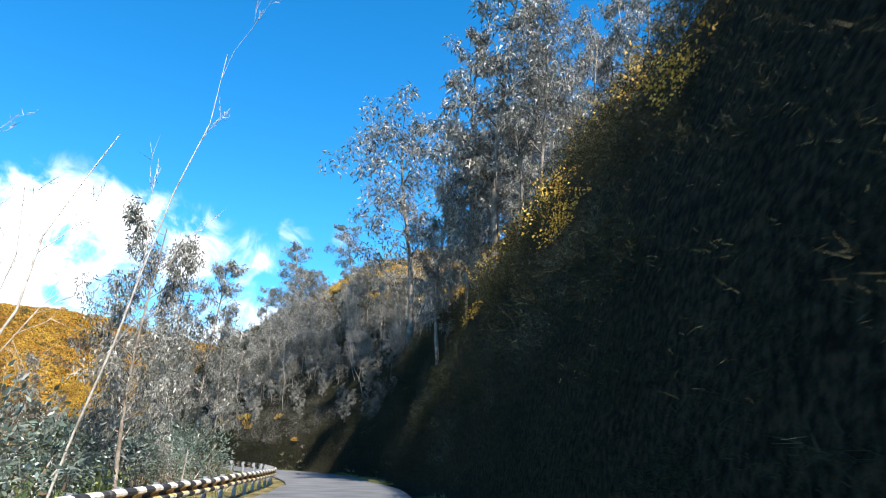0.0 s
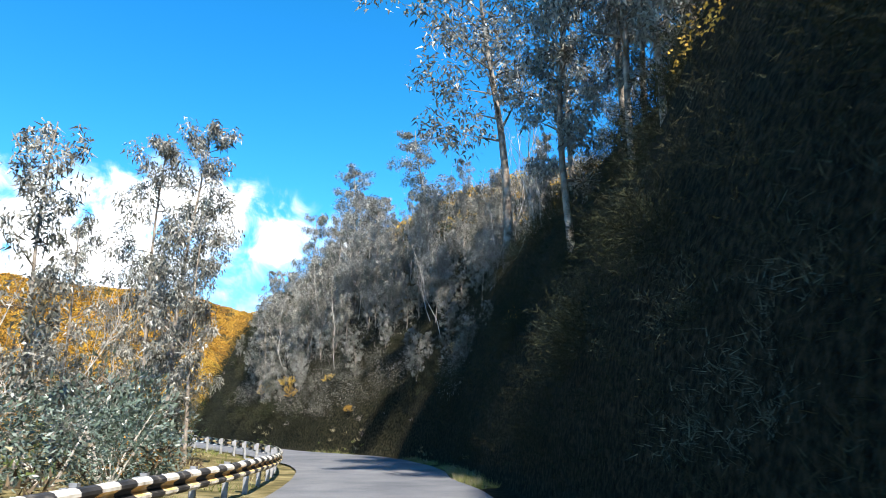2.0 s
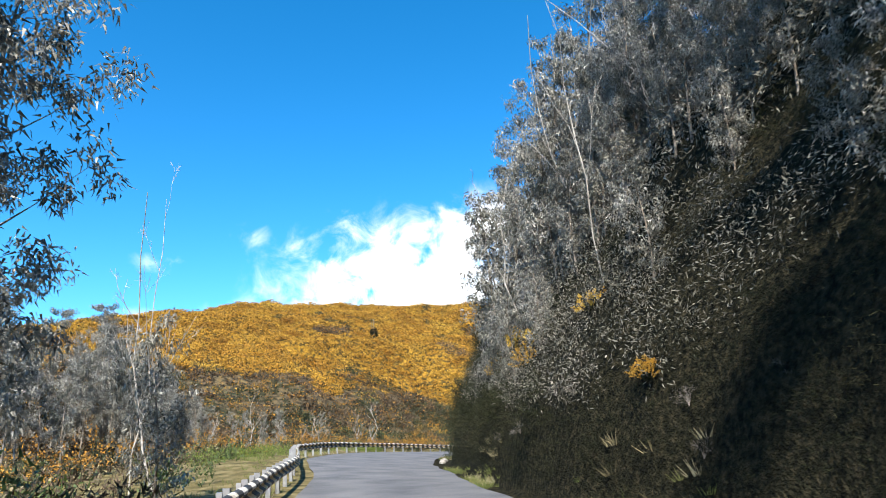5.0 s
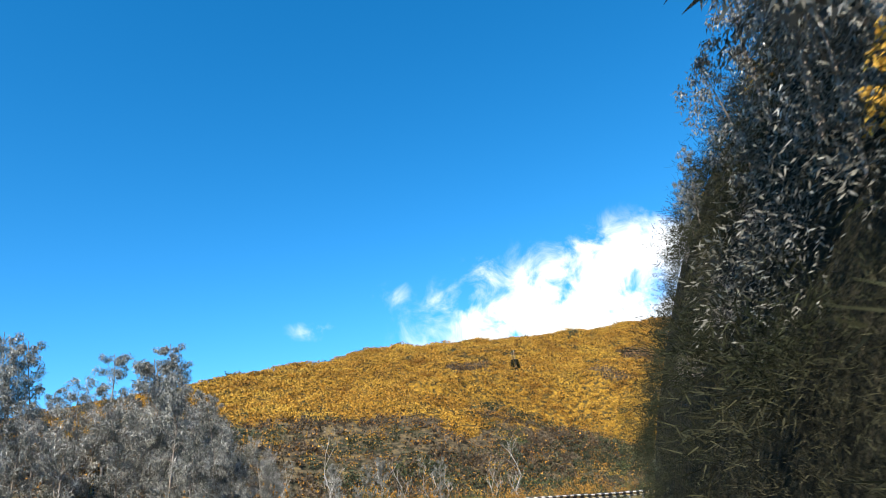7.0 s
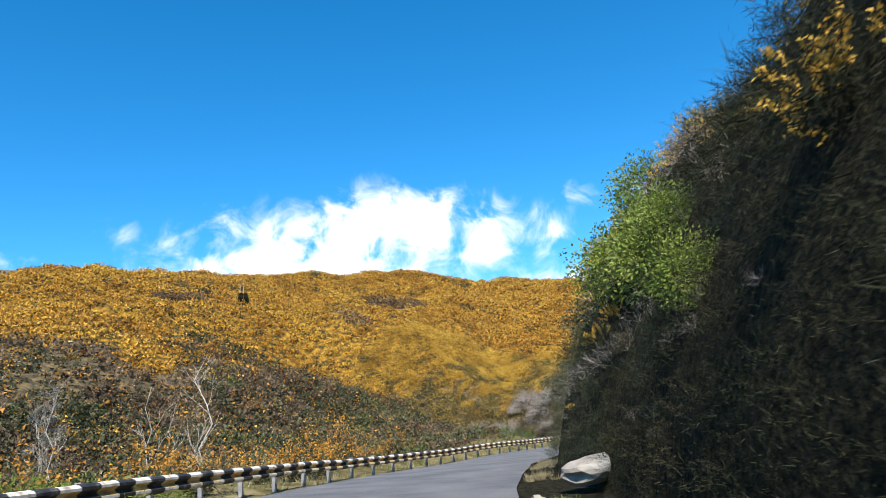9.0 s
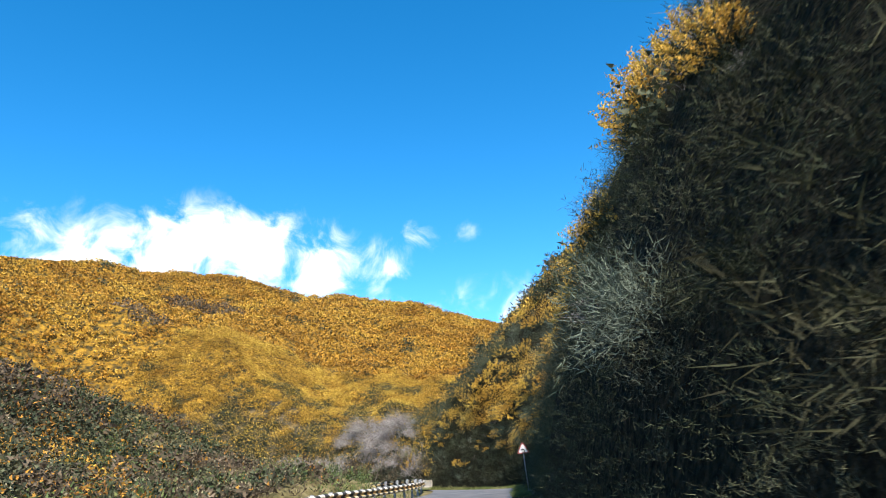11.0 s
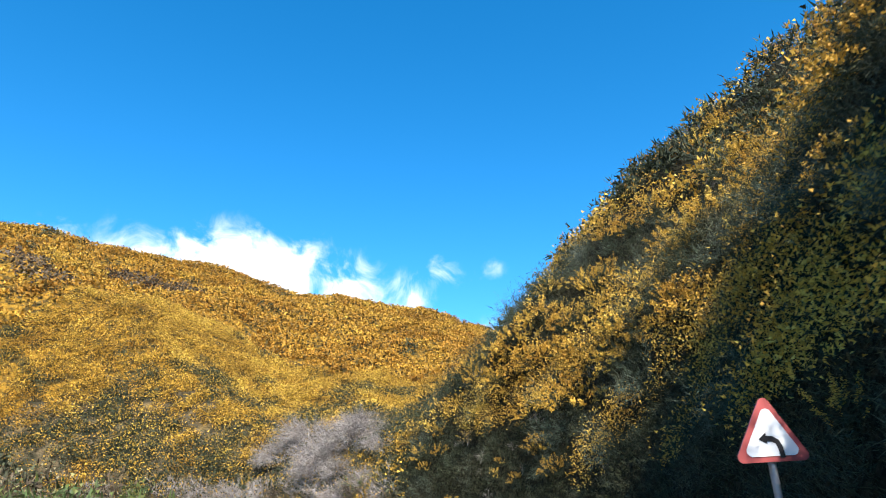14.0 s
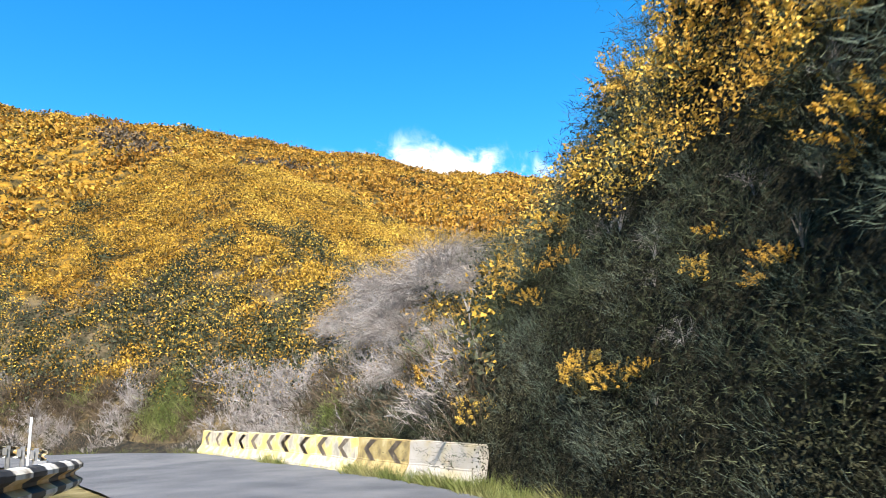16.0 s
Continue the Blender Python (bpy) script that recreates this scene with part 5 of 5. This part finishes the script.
for _ in range(2):
    green, gold = split_bloom(spikes(60, 1.0, 7))
    valley_gorse.append(master_bush("gorse_bush", "golden gorse bush beyond the guardrail", "bush", "gorse bushes by the guardrail", [("foliage", green, GORSE_GREEN, ""), ("bloom", gold, BLOOM_OLD, "golden bloom")]))
rows = [(-48.4, 93.4, 1.3), (-49.4, 94.6, 1.5), (-49.0, 96.2, 1.3), (-50.2, 97.6, 1.5), (-51.0, 99.4, 1.4), (-52.5, 103.2, 1.4), (-51.6, 104.8, 1.2), (-53.6, 105.4, 1.4), (-46.4, 88.6, 1.1)]
for s, dist, size in ((93, -9.6, 1.5), (95, -9.0, 1.3), (97, -9.4, 1.4), (99, -8.6, 1.1), (100.5, -9.4, 1.3), (104, -8.6, 1.2), (106, -10.2, 1.4), (108, -9.0, 1.3), (113, -8.6, 1.3), (116, -9.4, 1.2), (90, -11.8, 1.6), (87, -12.8, 1.5), (84, -11.4, 1.4), (79, -12.6, 1.5), (75, -13.0, 1.5), (120, -8.8, 1.1), (124, -9.0, 1.2), (70, -12, 1.3), (66, -11.5, 1.2), (92, -14, 1.6), (98, -13, 1.5), (103, -13.5, 1.6), (110, -12.5, 1.5), (86, -9.2, 1.0), (37, -7.0, 0.8), (41, -6.8, 0.7)):
    x, y = off(s, dist)
    rows.append((float(x), float(y), size))
set_out(valley_gorse, rows)
broom_bushes = []
for _ in range(3):
    v, f, m = broom(620, 1.0)
    broom_bushes.append(master_bush("broom_bush", "upright grey-green broom bush on the bank", "bush", "broom bushes", [("foliage", (v, f, m), BROOM, ""), ("stem", stalks(5, 0.6), BARK, "")]))
set_out(broom_bushes, [(-48.4, 144.4, 0.37), (-49.8, 147.4, 0.62), (-48.6, 144.3, 0.46), (-52.0, 147.5, 0.59), (-51.3, 147.4, 0.49), (-52.7, 148.5, 0.61), (-59.6, 184.7, 1.3), (-60.6, 194.6, 1.3), (-43.5, 147.4, 1.06), (-51.8, 149.6, 1.18), (-50.3, 145.7, 0.39), (-51.3, 149.0, 0.59), (-51.3, 146.6, 0.54), (-53.0, 148.6, 0.56)] + scatter_bank(46, (136, 168), (1.5, 16), (0.8, 1.4)) + scatter_bank(12, (76, 112), (5, 12), (0.7, 1.1)))
dead_bushes = []
for _ in range(3):
    dead_bushes.append(master_bush("dead_bush", "bare grey twiggy dead bush among the gorse", "bush", "dead bushes", [("crown", twigs(130, 1.0, 26, 0.004, 0, 0.3), TWIG, ""), ("stem", stalks(6, 0.45), BARK_PALE, "")]))
set_out(dead_bushes, [(-57.5, 152.4, 1.7), (-58.3, 153.6, 1.8), (-56.6, 152.6, 1.4), (-59.6, 155.2, 1.6), (-58.0, 155.0, 1.6), (-56.4, 153.7, 1.2), (-60.6, 156.8, 1.4), (-62.3, 158.6, 1.7), (-63.8, 158.6, 1.5), (-58.6, 157.0, 1.4)])
thin_dead = []
for _ in range(4):
    thin_dead.append(master_bush("dead_branch", "thin bare grey branches sticking out of the scrub", "branch", "dead branches", [("twig", twigs(24, 1.0, 14, 0.0035, 0, 0.25), TWIG, ""), ("stem", stalks(4, 0.4), TWIG, "")]))
set_out(thin_dead, [(-51.0, 147.6, 0.7), (-50.3, 146.4, 0.52), (-50.5, 148.5, 0.57), (-49.9, 145.5, 0.46), (-50.3, 146.2, 0.42), (-30.2, 76.3, 0.35), (-37.5, 94.9, 0.85), (-38.0, 94.0, 0.53), (-38.4, 93.4, 0.48), (-38.6, 94.1, 0.44), (-35.0, 86.5, 0.74), (-29.1, 76.7, 0.6), (-29.5, 76.2, 0.55), (-30.4, 78.9, 0.63), (-41.8, 144.6, 1.08), (-51.2, 147.9, 1.27), (-10.4, 53.3, 0.51), (-10.2, 53.0, 0.69), (-7.1, 50.0, 0.42), (-11.2, 53.9, 0.44), (-8.9, 52.3, 0.45), (-35.9, 92.9, 0.71), (-35.5, 87.6, 0.56), (-35.0, 86.3, 0.47), (-35.1, 88.6, 0.58)]
        + scatter_bank(16, (76, 146), (2, 12), (0.5, 0.9)) + scatter_bank(18, (96, 118), (3, 14), (0.5, 0.9)) + scatter_bank(22, (60, 96), (1.5, 8), (0.5, 0.9)) + scatter_bank(24, (140, 162), (1, 9), (0.5, 0.9)) + scatter_bank(40, (46, 74), (0.8, 7), (0.45, 0.85)))
# low leafy growth between the guardrail and the trees
shrubs = []
for _ in range(4):
    v, f, m = leafy(1500, 1.0, 0.09, 0.036, 0, 0.5, 0.9)
    shrubs.append(master_bush("leafy_shrub", "blue-green young eucalyptus shrub beside the guardrail", "shrub", "shrubs by the guardrail", [("crown", (v, f, m), EUCA_BLUE, ""), ("stem", stalks(5, 1.0), BARK_PALE, "")]))
rows = []
for q in range(34):
    x, y = off(6 + 50 * (q + rng.random()) / 34, rng.uniform(-9.6, -6.6))
    rows.append((float(x), float(y), float(rng.uniform(0.7, 1.5))))
set_out(shrubs, rows)
v, f, m = leafy(4200, 1.0, 0.085, 0.045, 0, 0.4, 0.95)
green_shrub = master_bush("green_shrub", "bright green leafy shrub growing out of the bank", "shrub", "green shrubs on the bank", [("crown", (v, f, m), LEAF_BRIGHT, ""), ("stem", stalks(6, 1.0), BARK, "")])
set_out([green_shrub], [(x, y, 0.85 * size) for x, y, size in [(-35.2, 89.9, 1.3), (-36.4, 92.6, 1.16), (-33.9, 85.1, 0.64), (-34.9, 90.4, 1.12), (-36.0, 97.9, 1.3), (-34.4, 89.0, 0.73)]])
v, f, m = leafy(700, 1.0, 0.16, 0.03, 0, 0.3, 0.55)
low_green = master_bush("low_shrub", "low bright green plants below the guardrail", "shrub", "low green plants", [("crown", (v, f, m), LEAF_BRIGHT, ""), ("stem", stalks(5, 0.5), BARK, "")])
rows = [(-44.0, 82.4, 0.85), (-44.8, 83.6, 0.9), (-43.6, 84.0, 0.8), (-45.6, 85.0, 0.95), (-44.6, 85.4, 0.85), (-46.0, 86.6, 0.9), (-43.2, 81.2, 0.8), (-46.8, 85.6, 0.95), (-44.4, 81.4, 0.9), (-46.6, 87.8, 0.8)]
for s, dist in ((79.5, -8.4), (81, -9.2), (82.6, -8.3), (84, -9.4), (86, -8.4), (87.2, -9.2), (80.4, -7.4), (83, -7.3), (85, -7.2), (76, -8.6), (78, -9.6), (89, -8.0)):
    x, y = off(s, dist)
    rows.append((float(x), float(y), float(rng.uniform(0.7, 0.95))))
set_out([low_green], rows)

# the lone conifer on the hill
pine = thing("conifer_tree", "small dark conifer standing alone on the gorse hill", "tree")
px, py = -111.6, 163.4
pine.matrix_basis = stand(px, py, 0)
k = 700
t = rng.random(k) ** 0.8
a = rng.uniform(0, 6.28, k)
r = 1.25 * (1 - 0.6 * t)
root = np.stack([np.cos(a) * r * 0.7, np.sin(a) * r * 0.7, 0.3 + 2.5 * t], -1)
piece("crown", blades(root, np.stack([np.cos(a), np.sin(a), rng.uniform(-0.2, 0.9, k)], -1), 0.5, 0.16, 0), [SPINE_SHADE_TONED], pine)
piece("trunk", join([tube([[0, 0, 0], [0.1, 0, 3], [0.05, 0.1, 5.2]], [0.09, 0.06, 0.02], 0), tube([[-0.5, 0, 0.5], [-0.6, 0.1, 3], [-0.5, 0, 4.6]], [0.05, 0.04, 0.015], 0)]), [BARK_PALE], pine)


# ---------------------------------------------------------------- stones and the post past the gap in the guardrail
def boulder(x, y, sx, sy, sz, turn, label):
    bm = bmesh.new()
    bmesh.ops.create_icosphere(bm, subdivisions=3, radius=1)
    for v in bm.verts:
        n3 = noise.noise(v.co * 1.3 + Vector((x, y, 0))) * 0.35 + noise.noise(v.co * 3.1 + Vector((y, x, 2))) * 0.12
        v.co *= 1 + n3
        v.co = Vector((v.co.x * sx, v.co.y * sy, v.co.z * sz))
    me = bpy.data.meshes.new("boulder")
    bm.to_mesh(me)
    bm.free()
    me.materials.append(ROCK)
    ob = tagged(new("boulder", me), label, "rock")
    ob.matrix_basis = pose(x, y, float(ground_z(np.array([x]), np.array([y]))[0]) + sz * 0.35, 4, -6, turn)
    return ob


boulder(-36.66, 89.5, 0.8, 0.55, 0.27, 12, "pale rounded boulder on the verge under the bank")
for s, dist, size in ((83, 1.75, 0.2), (85, 1.7, 0.16), (86.6, 1.8, 0.22), (98, 1.8, 0.18), (139, 2.0, 0.2)):
    x, y = off(s, dist)
    boulder(float(x), float(y), size, size * 0.7, size * 0.6, s * 40, "small pale stone at the road edge")

kerb = thing("concrete_kerb", "short weathered concrete kerb at the foot of the bank", "kerb")
kx, ky = off(97.4, 1.7)
kerb.matrix_basis = pose(float(kx), float(ky), float(ground_z(np.array([float(kx)]), np.array([float(ky)]))[0]) - 0.05, 0, 3, 112)
for q in range(3):
    bm = bmesh.new()
    bmesh.ops.create_cube(bm, size=1, matrix=Matrix.Translation((-1.0 + q * 1.02, rng.normal() * 0.03, 0.12)) @ Matrix.Rotation(rng.normal() * 0.05, 4, "Z") @ Matrix.Diagonal((1.0, 0.2, 0.3, 1)))
    bmesh.ops.bevel(bm, geom=bm.edges[:], offset=0.04, segments=2, affect="EDGES")
    part("stone", bm, CONCRETE_PALE, kerb)
x, y = off(rng.uniform(94.5, 98.6, 120), rng.uniform(1.75, 2.2, 120))
sow("verge_grass", [grass_tuft(24, 0.22, 0) for _ in range(3)], np.stack([x, y, ground_z(x, y)], -1), slope(x, y), rng.uniform(0.6, 1.1, 120), [LEAF_BRIGHT], "bright green grass clump behind the kerb", "grass", 0.2)

railing = thing("handrail", "white metal post with a thin tube rail beyond the gap", "handrail")
x, y = -67.4, 148.9
railing.matrix_basis = pose(x, y, float(ground_z(np.array([x]), np.array([y]))[0]), 0, 4, 150)
bm = bmesh.new()
bmesh.ops.create_cone(bm, segments=10, radius1=0.035, radius2=0.035, depth=1.6, cap_ends=True, matrix=Matrix.Translation((0, 0, 0.7)))
part("post", bm, SIGN_WHITE, railing)
bm = bmesh.new()
bmesh.ops.create_cone(bm, segments=10, radius1=0.025, radius2=0.025, depth=4.0, cap_ends=True, matrix=Matrix.Translation((1.95, 0, 1.28)) @ Matrix.Rotation(math.pi / 2, 4, "Y"))
part("tube", bm, SIGN_WHITE, railing)
